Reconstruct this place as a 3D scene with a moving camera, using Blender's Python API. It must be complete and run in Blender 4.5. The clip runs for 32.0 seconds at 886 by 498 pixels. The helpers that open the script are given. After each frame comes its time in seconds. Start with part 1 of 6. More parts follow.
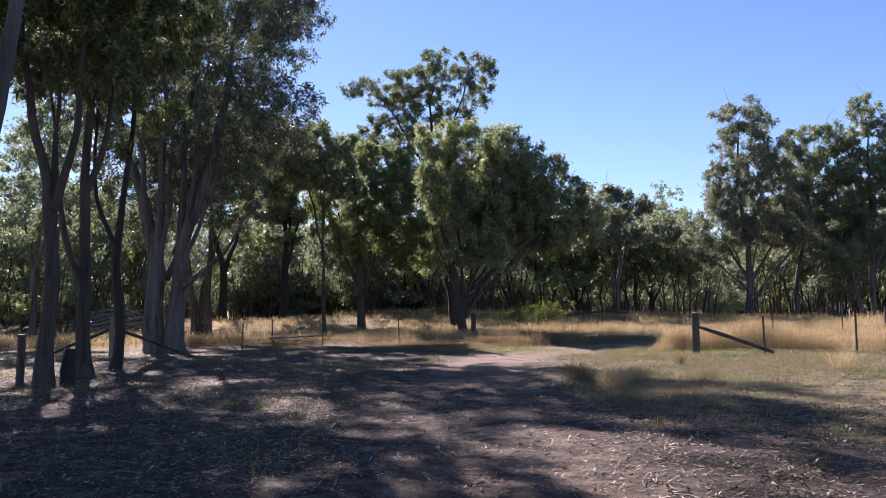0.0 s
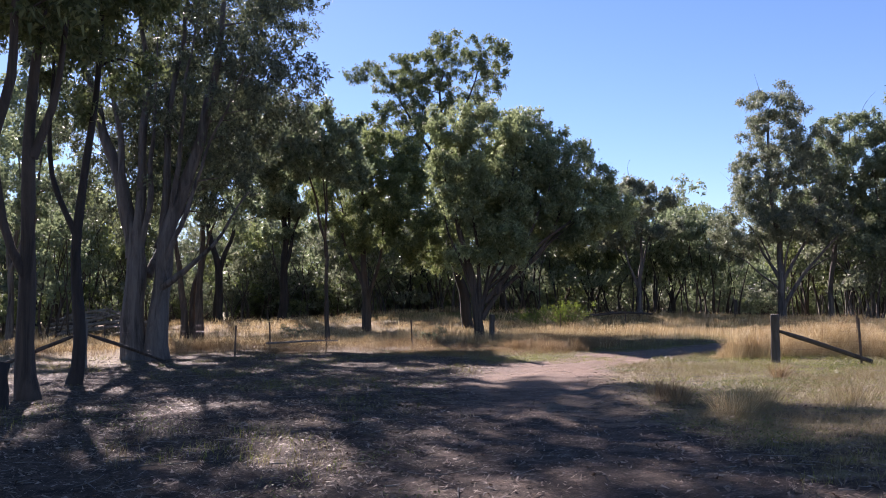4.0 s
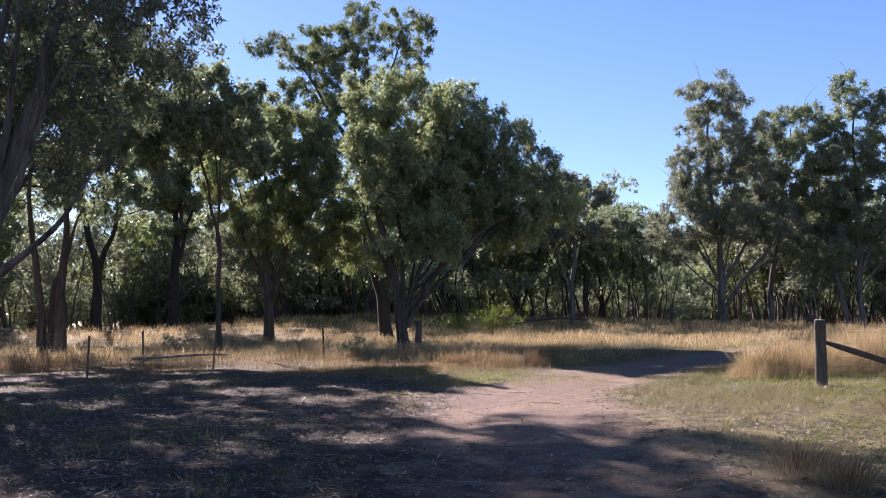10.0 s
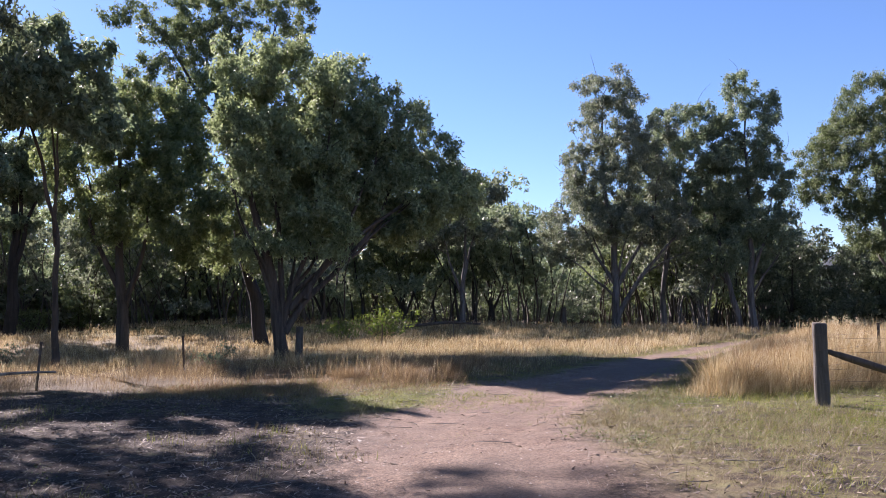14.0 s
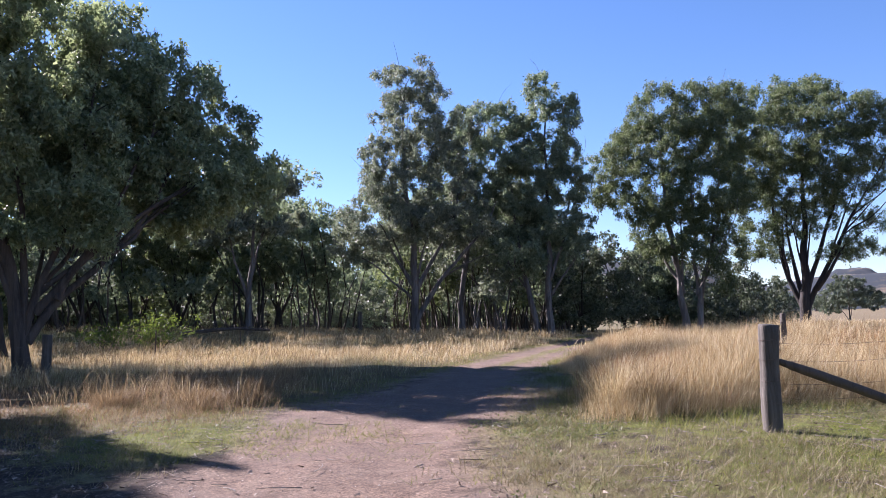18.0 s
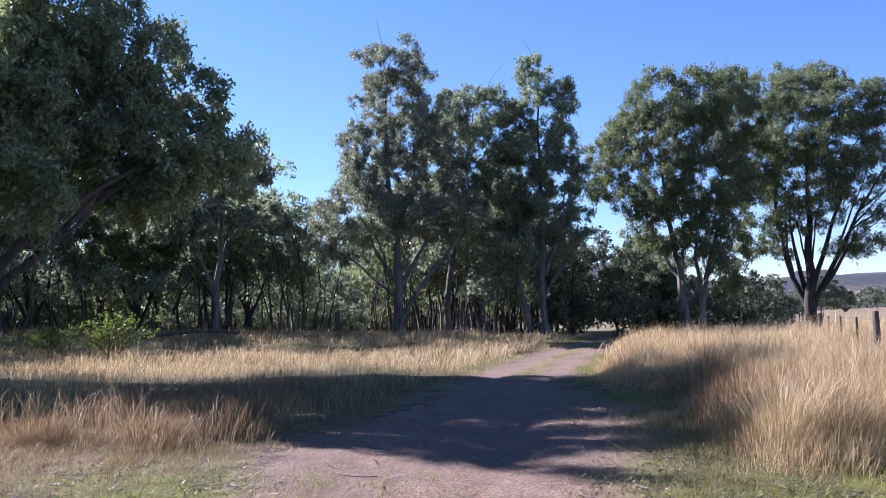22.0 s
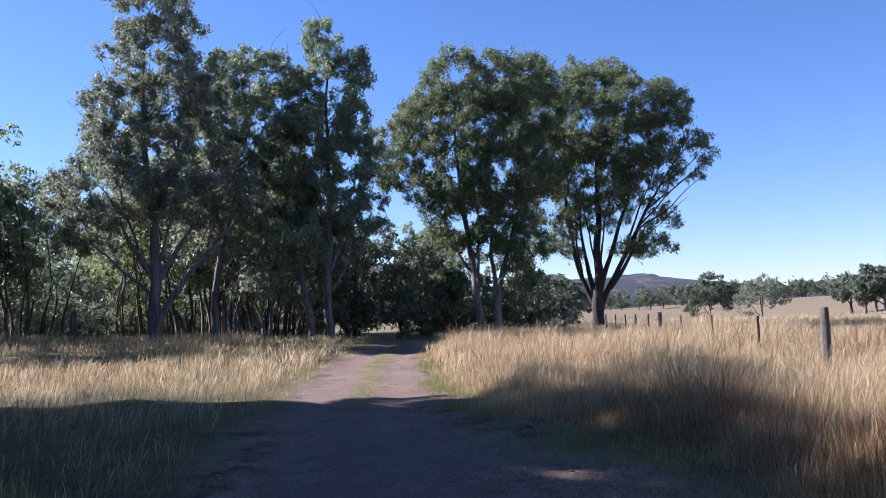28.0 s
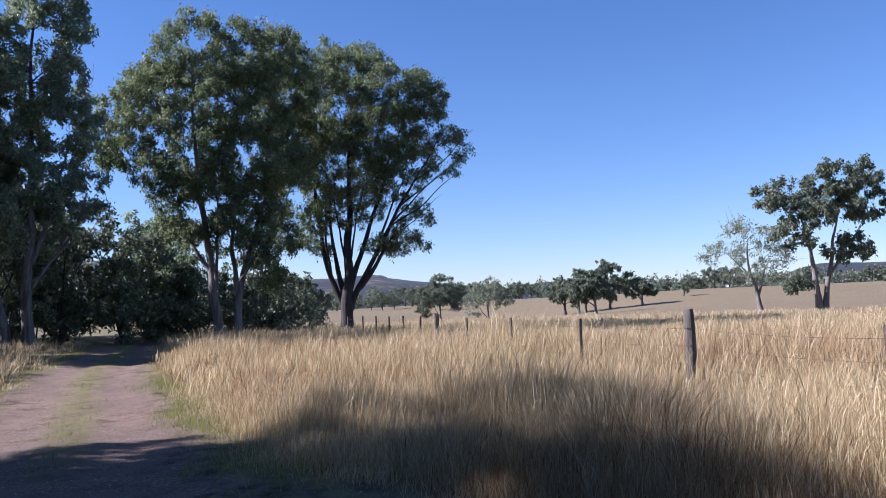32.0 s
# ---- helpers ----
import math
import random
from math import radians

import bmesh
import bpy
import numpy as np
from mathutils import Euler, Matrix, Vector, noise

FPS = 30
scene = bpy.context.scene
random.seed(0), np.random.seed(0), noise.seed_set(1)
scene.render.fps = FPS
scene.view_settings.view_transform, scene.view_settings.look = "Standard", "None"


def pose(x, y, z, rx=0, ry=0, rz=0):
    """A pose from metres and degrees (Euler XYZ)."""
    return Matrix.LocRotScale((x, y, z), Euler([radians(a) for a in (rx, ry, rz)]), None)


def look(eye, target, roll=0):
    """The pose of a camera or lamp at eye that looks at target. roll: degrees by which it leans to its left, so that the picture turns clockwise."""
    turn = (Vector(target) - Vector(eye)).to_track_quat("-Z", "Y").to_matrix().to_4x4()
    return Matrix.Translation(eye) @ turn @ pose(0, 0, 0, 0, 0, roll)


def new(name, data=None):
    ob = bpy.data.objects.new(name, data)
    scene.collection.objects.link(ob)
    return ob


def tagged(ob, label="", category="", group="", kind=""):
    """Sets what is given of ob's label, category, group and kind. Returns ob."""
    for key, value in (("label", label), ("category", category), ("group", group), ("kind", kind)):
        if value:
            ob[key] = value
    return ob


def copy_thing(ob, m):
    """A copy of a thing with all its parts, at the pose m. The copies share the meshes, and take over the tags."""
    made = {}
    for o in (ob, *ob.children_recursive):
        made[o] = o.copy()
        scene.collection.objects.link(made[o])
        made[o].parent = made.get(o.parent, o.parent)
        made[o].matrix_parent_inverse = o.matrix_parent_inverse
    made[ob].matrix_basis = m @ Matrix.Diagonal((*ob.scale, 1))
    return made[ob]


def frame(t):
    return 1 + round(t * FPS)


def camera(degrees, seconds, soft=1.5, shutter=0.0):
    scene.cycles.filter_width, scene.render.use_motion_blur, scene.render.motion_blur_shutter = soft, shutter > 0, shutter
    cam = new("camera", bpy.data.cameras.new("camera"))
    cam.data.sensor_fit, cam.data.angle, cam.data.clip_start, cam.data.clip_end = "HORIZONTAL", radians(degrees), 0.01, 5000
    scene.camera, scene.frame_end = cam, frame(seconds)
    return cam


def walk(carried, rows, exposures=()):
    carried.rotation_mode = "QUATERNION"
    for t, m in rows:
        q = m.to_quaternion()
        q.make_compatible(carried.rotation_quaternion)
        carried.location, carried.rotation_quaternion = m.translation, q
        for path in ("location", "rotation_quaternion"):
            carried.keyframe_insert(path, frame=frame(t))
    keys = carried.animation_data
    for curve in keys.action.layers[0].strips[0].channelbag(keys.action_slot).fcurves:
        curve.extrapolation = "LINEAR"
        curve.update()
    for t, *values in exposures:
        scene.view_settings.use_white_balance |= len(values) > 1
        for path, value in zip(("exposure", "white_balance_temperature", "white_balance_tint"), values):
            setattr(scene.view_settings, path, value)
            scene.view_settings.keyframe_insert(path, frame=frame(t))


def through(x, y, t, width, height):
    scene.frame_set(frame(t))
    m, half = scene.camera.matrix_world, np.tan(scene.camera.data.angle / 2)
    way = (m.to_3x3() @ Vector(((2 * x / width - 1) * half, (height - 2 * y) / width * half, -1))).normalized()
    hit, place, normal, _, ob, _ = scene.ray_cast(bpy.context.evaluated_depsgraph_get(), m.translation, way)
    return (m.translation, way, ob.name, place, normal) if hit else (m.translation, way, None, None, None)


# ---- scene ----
cam = camera(55.9, 32.0, soft=0.9)
METRES, EYE, TILT, LEAN, TURN = 35.7, 1.5, 0.0, 0.0, 0.0
ROWS = [
    (0.0, 0.0, 0.0, 0.0, 0.07, 4.55, 0.85),
    (0.5, -0.0041, 0.0158, 0.0005, 0.05, 4.56, 0.86),
    (1.0, -0.0072, 0.0327, 0.0008, 0.03, 4.58, 0.86),
    (1.5, -0.0108, 0.0478, 0.0008, 0.03, 4.58, 0.88),
    (2.0, -0.0131, 0.0628, 0.0006, 0.02, 4.57, 0.87),
    (2.5, -0.0163, 0.078, 0.0008, 0.03, 4.57, 0.87),
    (3.0, -0.0174, 0.093, 0.0005, 0.02, 4.59, 0.88),
    (3.5, -0.0206, 0.1085, 0.0011, 0.02, 4.6, 0.87),
    (5.5, -0.0286, 0.1718, 0.0014, -0.04, 4.69, 0.92),
    (6.0, -0.0302, 0.1876, 0.0013, -0.31, 4.73, 0.93),
    (6.5, -0.0304, 0.2031, 0.0008, -1.26, 4.78, 0.94),
    (7.0, -0.0317, 0.2191, 0.0008, -1.39, 4.75, 0.95),
    (7.5, -0.0326, 0.2344, 0.0007, -1.41, 4.77, 0.97),
    (8.0, -0.0338, 0.2497, 0.0013, -1.44, 4.79, 0.98),
    (8.5, -0.0344, 0.2658, 0.0014, -1.44, 4.81, 0.98),
    (9.0, -0.0344, 0.2826, 0.0016, -1.46, 4.84, 0.99),
    (9.5, -0.0349, 0.2975, 0.0022, -2.52, 4.92, 1.0),
    (10.0, -0.0352, 0.312, 0.0022, -6.28, 4.91, 0.99),
    (10.5, -0.0358, 0.3296, 0.0019, -8.9, 4.95, 1.04),
    (11.0, -0.0332, 0.3447, 0.0017, -10.72, 4.97, 1.13),
    (11.5, -0.0325, 0.3598, 0.0018, -11.56, 4.96, 1.16),
    (12.0, -0.0316, 0.375, 0.0019, -12.82, 5.01, 1.23),
    (12.5, -0.0313, 0.391, 0.0024, -13.84, 5.0, 1.26),
    (13.0, -0.0318, 0.4062, 0.0029, -14.36, 5.07, 1.3),
    (13.5, -0.0319, 0.4222, 0.0032, -14.61, 5.07, 1.33),
    (15.5, -0.0333, 0.479, 0.0021, -17.36, 5.09, 1.44),
    (16.0, -0.0327, 0.496, 0.0024, -19.97, 5.06, 1.47),
    (16.5, -0.0316, 0.5118, 0.0025, -23.89, 5.05, 1.56),
    (17.0, -0.0272, 0.53, 0.0023, -27.24, 5.06, 1.57),
    (17.5, -0.0228, 0.5462, 0.0026, -28.62, 5.05, 1.59),
    (18.0, -0.0163, 0.5615, 0.0029, -29.94, 5.06, 1.68),
    (18.5, -0.0128, 0.5755, 0.0031, -30.84, 5.05, 1.7),
    (19.0, -0.0082, 0.5906, 0.0024, -31.47, 5.04, 1.76),
    (19.5, -0.0059, 0.6064, 0.0025, -31.84, 5.02, 1.76),
    (20.0, -0.0016, 0.6222, 0.0019, -32.01, 5.04, 1.79),
    (20.5, 0.0025, 0.6385, 0.0025, -32.1, 5.07, 1.79),
    (21.0, 0.0064, 0.6532, 0.0023, -32.14, 5.09, 1.78),
    (21.5, 0.011, 0.6679, 0.003, -32.2, 5.1, 1.79),
    (22.0, 0.0146, 0.6824, 0.0032, -32.28, 5.11, 1.81),
    (22.5, 0.0193, 0.6956, 0.003, -33.03, 5.11, 1.85),
    (23.0, 0.0252, 0.7087, 0.003, -35.25, 5.07, 1.88),
    (23.5, 0.0325, 0.722, 0.0023, -39.94, 4.97, 1.92),
    (24.0, 0.0401, 0.7377, 0.0026, -41.71, 4.98, 1.91),
    (24.5, 0.0455, 0.7516, 0.003, -42.44, 4.97, 1.92),
    (25.0, 0.0516, 0.7669, 0.0035, -43.79, 4.98, 1.92),
    (25.5, 0.0575, 0.7813, 0.0034, -44.75, 4.96, 1.95),
    (27.5, 0.083, 0.8377, 0.004, -47.64, 4.78, 2.0),
    (28.0, 0.0891, 0.8502, 0.0042, -49.07, 4.67, 1.97),
    (28.5, 0.0959, 0.8627, 0.005, -51.94, 4.52, 1.98),
    (29.0, 0.1043, 0.8746, 0.0057, -56.94, 4.39, 2.0),
    (29.5, 0.1162, 0.8872, 0.0061, -61.54, 4.29, 2.0),
    (30.0, 0.1275, 0.899, 0.0062, -63.45, 4.23, 2.0),
    (30.5, 0.1393, 0.9095, 0.0058, -65.45, 4.13, 1.99),
    (31.0, 0.1515, 0.9199, 0.0059, -66.49, 4.08, 1.98),
    (31.5, 0.1629, 0.9284, 0.0053, -67.09, 4.07, 1.98),
    (32.0, 0.1743, 0.9386, 0.0062, -67.43, 4.08, 1.96),
]
walk(cam, [(t, pose(0, 0, EYE, TILT, LEAN, TURN) @ pose(METRES * x, METRES * y, METRES * z, 90 + pitch, roll, yaw)) for t, x, y, z, yaw, pitch, roll in ROWS], [(0.0, 1.60, 6180.0, 31.0), (9.0, 1.73, 6160.0, 31.0), (16.0, 1.78, 5850.0, 29.5), (23.0, 1.85, 5420.0, 31.5), (28.0, 1.64, 5400.0, 30.0), (32.0, 1.43, 5340.0, 28.0)])

# ---- world, sun and exposure ----
SUN_AZ, SUN_EL = radians(-23.0), radians(33.0)      # azimuth from +y towards +x
sun_from = Vector((math.sin(SUN_AZ) * math.cos(SUN_EL), math.cos(SUN_AZ) * math.cos(SUN_EL), math.sin(SUN_EL)))
world = bpy.data.worlds.new("sky")
scene.world = world
world.use_nodes = True
wn = world.node_tree
sky = wn.nodes.new("ShaderNodeTexSky")
sky.sky_type, sky.sun_disc = "NISHITA", False
sky.sun_elevation, sky.sun_rotation, sky.altitude = SUN_EL, SUN_AZ, 500
sky.air_density, sky.dust_density, sky.ozone_density = 1.0, 0.1, 2.8
wn.nodes["Background"].inputs["Strength"].default_value = 0.05
depth = wn.nodes.new("ShaderNodeHueSaturation")
depth.inputs["Saturation"].default_value = 1.11
wn.links.new(sky.outputs["Color"], depth.inputs["Color"])
wn.links.new(depth.outputs["Color"], wn.nodes["Background"].inputs["Color"])
sun = new("sun", bpy.data.lights.new("sun", "SUN"))
sun.data.energy, sun.data.angle, sun.data.color = 5.0, radians(0.55), (1.0, 0.91, 0.78)
sun.matrix_world = look(sun_from * 100, (0, 0, 0))

# ---- node materials ----


def mat_new(name):
    m = bpy.data.materials.new(name)
    m.use_nodes = True
    nt = m.node_tree
    return m, nt, nt.nodes["Principled BSDF"]


def node(nt, kind, **inputs):
    n = nt.nodes.new(kind)
    for k, v in inputs.items():
        n.inputs[k.replace("_", " ")].default_value = v
    return n


def ramp(nt, fac, stops):
    r = nt.nodes.new("ShaderNodeValToRGB")
    e = r.color_ramp.elements
    while len(e) < len(stops):
        e.new(0.5)
    for el, (p, c) in zip(e, stops):
        el.position, el.color = p, (*c, 1)
    nt.links.new(fac, r.inputs["Fac"])
    return r.outputs["Color"]


def noise_tex(nt, scale, detail=5, rough=0.6, stretch=None, coords="Object", warp=0.0):
    tc = nt.nodes.new("ShaderNodeTexCoord")
    n = node(nt, "ShaderNodeTexNoise", Scale=scale, Detail=detail, Roughness=rough, Distortion=warp)
    src = tc.outputs[coords]
    if stretch:
        mp = nt.nodes.new("ShaderNodeMapping")
        mp.inputs["Scale"].default_value = stretch
        nt.links.new(src, mp.inputs["Vector"])
        src = mp.outputs["Vector"]
    nt.links.new(src, n.inputs["Vector"])
    return n.outputs["Fac"]


def mixc(nt, fac, a, b, blend="MIX"):
    m = nt.nodes.new("ShaderNodeMix")
    m.data_type, m.blend_type = "RGBA", blend
    for sock, v in ((m.inputs[0], fac), (m.inputs[6], a), (m.inputs[7], b)):
        if isinstance(v, (int, float)):
            sock.default_value = v
        elif isinstance(v, tuple):
            sock.default_value = (*v, 1)
        else:
            nt.links.new(v, sock)
    return m.outputs[2]


def mathn(nt, op, a, b=0.0, clamp=False):
    m = nt.nodes.new("ShaderNodeMath")
    m.operation, m.use_clamp = op, clamp
    for sock, v in zip(m.inputs, (a, b)):
        if isinstance(v, (int, float)):
            sock.default_value = v
        else:
            nt.links.new(v, sock)
    return m.outputs[0]


def bump(nt, bsdf, height, strength=0.5, dist=0.02):
    b = node(nt, "ShaderNodeBump", Strength=strength, Distance=dist)
    nt.links.new(height, b.inputs["Height"])
    nt.links.new(b.outputs["Normal"], bsdf.inputs["Normal"])


def leaf_material(name, dark, mid, light, through=0.35):
    m, nt, p = mat_new(name)
    geo = nt.nodes.new("ShaderNodeNewGeometry")
    col = ramp(nt, geo.outputs["Random Per Island"], [(0.0, tuple(0.6 * c for c in dark)), (0.45, mid), (0.85, light), (1.0, tuple(1.5 * c for c in light))])
    patch = noise_tex(nt, 0.55, 2)
    col = mixc(nt, ramp(nt, patch, [(0.45, (0, 0, 0)), (0.70, (0.5, 0.5, 0.5))]), col, light)
    nt.links.new(col, p.inputs["Base Color"])
    p.inputs["Roughness"].default_value = 0.5
    p.inputs["Specular IOR Level"].default_value = 0.28
    tr = nt.nodes.new("ShaderNodeBsdfTranslucent")
    nt.links.new(mixc(nt, 0.5, col, (light[0] * 1.6, light[1] * 1.7, light[2] * 1.2)), tr.inputs["Color"])
    mx = nt.nodes.new("ShaderNodeMixShader")
    mx.inputs[0].default_value = through
    nt.links.new(p.outputs[0], mx.inputs[1])
    nt.links.new(tr.outputs[0], mx.inputs[2])
    nt.links.new(mx.outputs[0], nt.nodes["Material Output"].inputs["Surface"])
    return m


def blade_material(name, stops, through=0.3, rough=0.6):
    m, nt, p = mat_new(name)
    geo = nt.nodes.new("ShaderNodeNewGeometry")
    col = ramp(nt, geo.outputs["Random Per Island"], stops)
    patch = noise_tex(nt, 0.35, 3)
    col = mixc(nt, ramp(nt, patch, [(0.45, (0, 0, 0)), (0.70, (0.35, 0.35, 0.35))]), col, stops[0][1])
    nt.links.new(col, p.inputs["Base Color"])
    p.inputs["Roughness"].default_value = rough
    tr = nt.nodes.new("ShaderNodeBsdfTranslucent")
    nt.links.new(col, tr.inputs["Color"])
    mx = nt.nodes.new("ShaderNodeMixShader")
    mx.inputs[0].default_value = through
    nt.links.new(p.outputs[0], mx.inputs[1])
    nt.links.new(tr.outputs[0], mx.inputs[2])
    nt.links.new(mx.outputs[0], nt.nodes["Material Output"].inputs["Surface"])
    return m


def bark_material(name, dark, pale, amount=0.5):
    m, nt, p = mat_new(name)
    streak = noise_tex(nt, 4.5, 7, 0.7, (1.0, 1.0, 0.11), warp=0.8)
    blot = noise_tex(nt, 1.1, 4, 0.6, (1, 1, 0.5))
    base = ramp(nt, streak, [(0.38, dark), (0.50, tuple((a + b) / 2 for a, b in zip(dark, pale))), (0.60, pale)])
    col = mixc(nt, ramp(nt, blot, [(0.5 - 0.3 * amount, (0, 0, 0)), (0.85 - 0.2 * amount, (0.8, 0.8, 0.8))]), base, pale)
    nt.links.new(col, p.inputs["Base Color"])
    p.inputs["Roughness"].default_value = 0.85
    bump(nt, p, streak, 1.0, 0.06)
    return m


LEAF = leaf_material("gum_leaves", (0.067, 0.100, 0.072), (0.130, 0.175, 0.120), (0.230, 0.270, 0.173), 0.36)
LEAF_MID = leaf_material("broad_box_leaves", (0.086, 0.122, 0.074), (0.160, 0.206, 0.118), (0.282, 0.320, 0.182), 0.40)
LEAF_LIGHT = leaf_material("sunny_gum_leaves", (0.070, 0.104, 0.050), (0.125, 0.165, 0.077), (0.219, 0.250, 0.117), 0.38)
LEAF_GREY = leaf_material("grey_green_leaves", (0.077, 0.099, 0.079), (0.135, 0.161, 0.122), (0.215, 0.235, 0.172), 0.35)
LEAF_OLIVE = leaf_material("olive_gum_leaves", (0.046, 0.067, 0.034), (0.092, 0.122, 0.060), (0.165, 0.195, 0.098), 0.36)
# gum leaves at about 0.6 brightness: backlit crowns' shade put into the colour
LEAF_SHADED = leaf_material("shaded_gum_leaves", (0.043, 0.061, 0.046), (0.081, 0.104, 0.073), (0.138, 0.160, 0.108), 0.25)
LEAF_BUSH = leaf_material("shrub_leaves", (0.038, 0.066, 0.014), (0.073, 0.112, 0.021), (0.133, 0.168, 0.035), 0.45)
BARK_GREY = bark_material("grey_gum_bark", (0.018, 0.015, 0.014), (0.135, 0.122, 0.112))
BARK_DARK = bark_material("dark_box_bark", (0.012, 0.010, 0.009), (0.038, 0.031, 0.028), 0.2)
BARK_PALE = bark_material("pale_gum_bark", (0.045, 0.039, 0.034), (0.185, 0.166, 0.147), 0.5)
BARK_BROWN = bark_material("brown_fibrous_bark", (0.025, 0.019, 0.015), (0.087, 0.067, 0.053), 0.3)
POST_GREY = bark_material("weathered_grey_timber", (0.030, 0.024, 0.020), (0.116, 0.101, 0.085), 0.5)
LOG_GREY = bark_material("bleached_dead_timber", (0.087, 0.074, 0.062), (0.248, 0.223, 0.192), 0.6)
LEAF_WEED = leaf_material("weed_leaves", (0.046, 0.060, 0.022), (0.086, 0.102, 0.036), (0.150, 0.160, 0.062), 0.35)
GRASS_GOLD = blade_material("dry_golden_grass", [(0.0, (0.180, 0.114, 0.046)), (0.3, (0.365, 0.270, 0.128)), (0.7, (0.530, 0.428, 0.232)), (1.0, (0.720, 0.622, 0.400))], 0.38)
GRASS_RUST = blade_material("rusty_seed_grass", [(0.0, (0.095, 0.058, 0.030)), (0.5, (0.200, 0.138, 0.070)), (1.0, (0.370, 0.285, 0.160))], 0.40)
GRASS_RUSSET = blade_material("russet_grass", [(0.0, (0.110, 0.050, 0.018)), (0.45, (0.250, 0.140, 0.055)), (1.0, (0.480, 0.340, 0.180))], 0.4)
GRASS_GREEN = blade_material("green_grass", [(0.0, (0.088, 0.108, 0.018)), (0.5, (0.180, 0.200, 0.036)), (1.0, (0.322, 0.312, 0.085))], 0.4)
GRASS_SHORT = blade_material("short_straw_grass", [(0.0, (0.125, 0.099, 0.044)), (0.5, (0.218, 0.177, 0.088)), (1.0, (0.322, 0.276, 0.166))])
LITTER = blade_material("fallen_leaves", [(0.0, (0.066, 0.044, 0.030)), (0.5, (0.155, 0.112, 0.081)), (1.0, (0.335, 0.270, 0.202))], 0.1, 0.7)


def stone_material():
    m, nt, p = mat_new("pebbles")
    geo = nt.nodes.new("ShaderNodeNewGeometry")
    nt.links.new(ramp(nt, geo.outputs["Random Per Island"], [(0, (0.096, 0.060, 0.045)), (0.6, (0.198, 0.144, 0.114)), (1, (0.33, 0.28, 0.24))]), p.inputs["Base Color"])
    p.inputs["Roughness"].default_value = 0.9
    return m


def steel_material():
    m, nt, p = mat_new("rusty_wire")
    nt.links.new(ramp(nt, noise_tex(nt, 9, 4), [(0.35, (0.055, 0.032, 0.023)), (0.65, (0.14, 0.118, 0.10))]), p.inputs["Base Color"])
    p.inputs["Metallic"].default_value, p.inputs["Roughness"].default_value = 0.6, 0.55
    return m


PEBBLE, STEEL = stone_material(), steel_material()


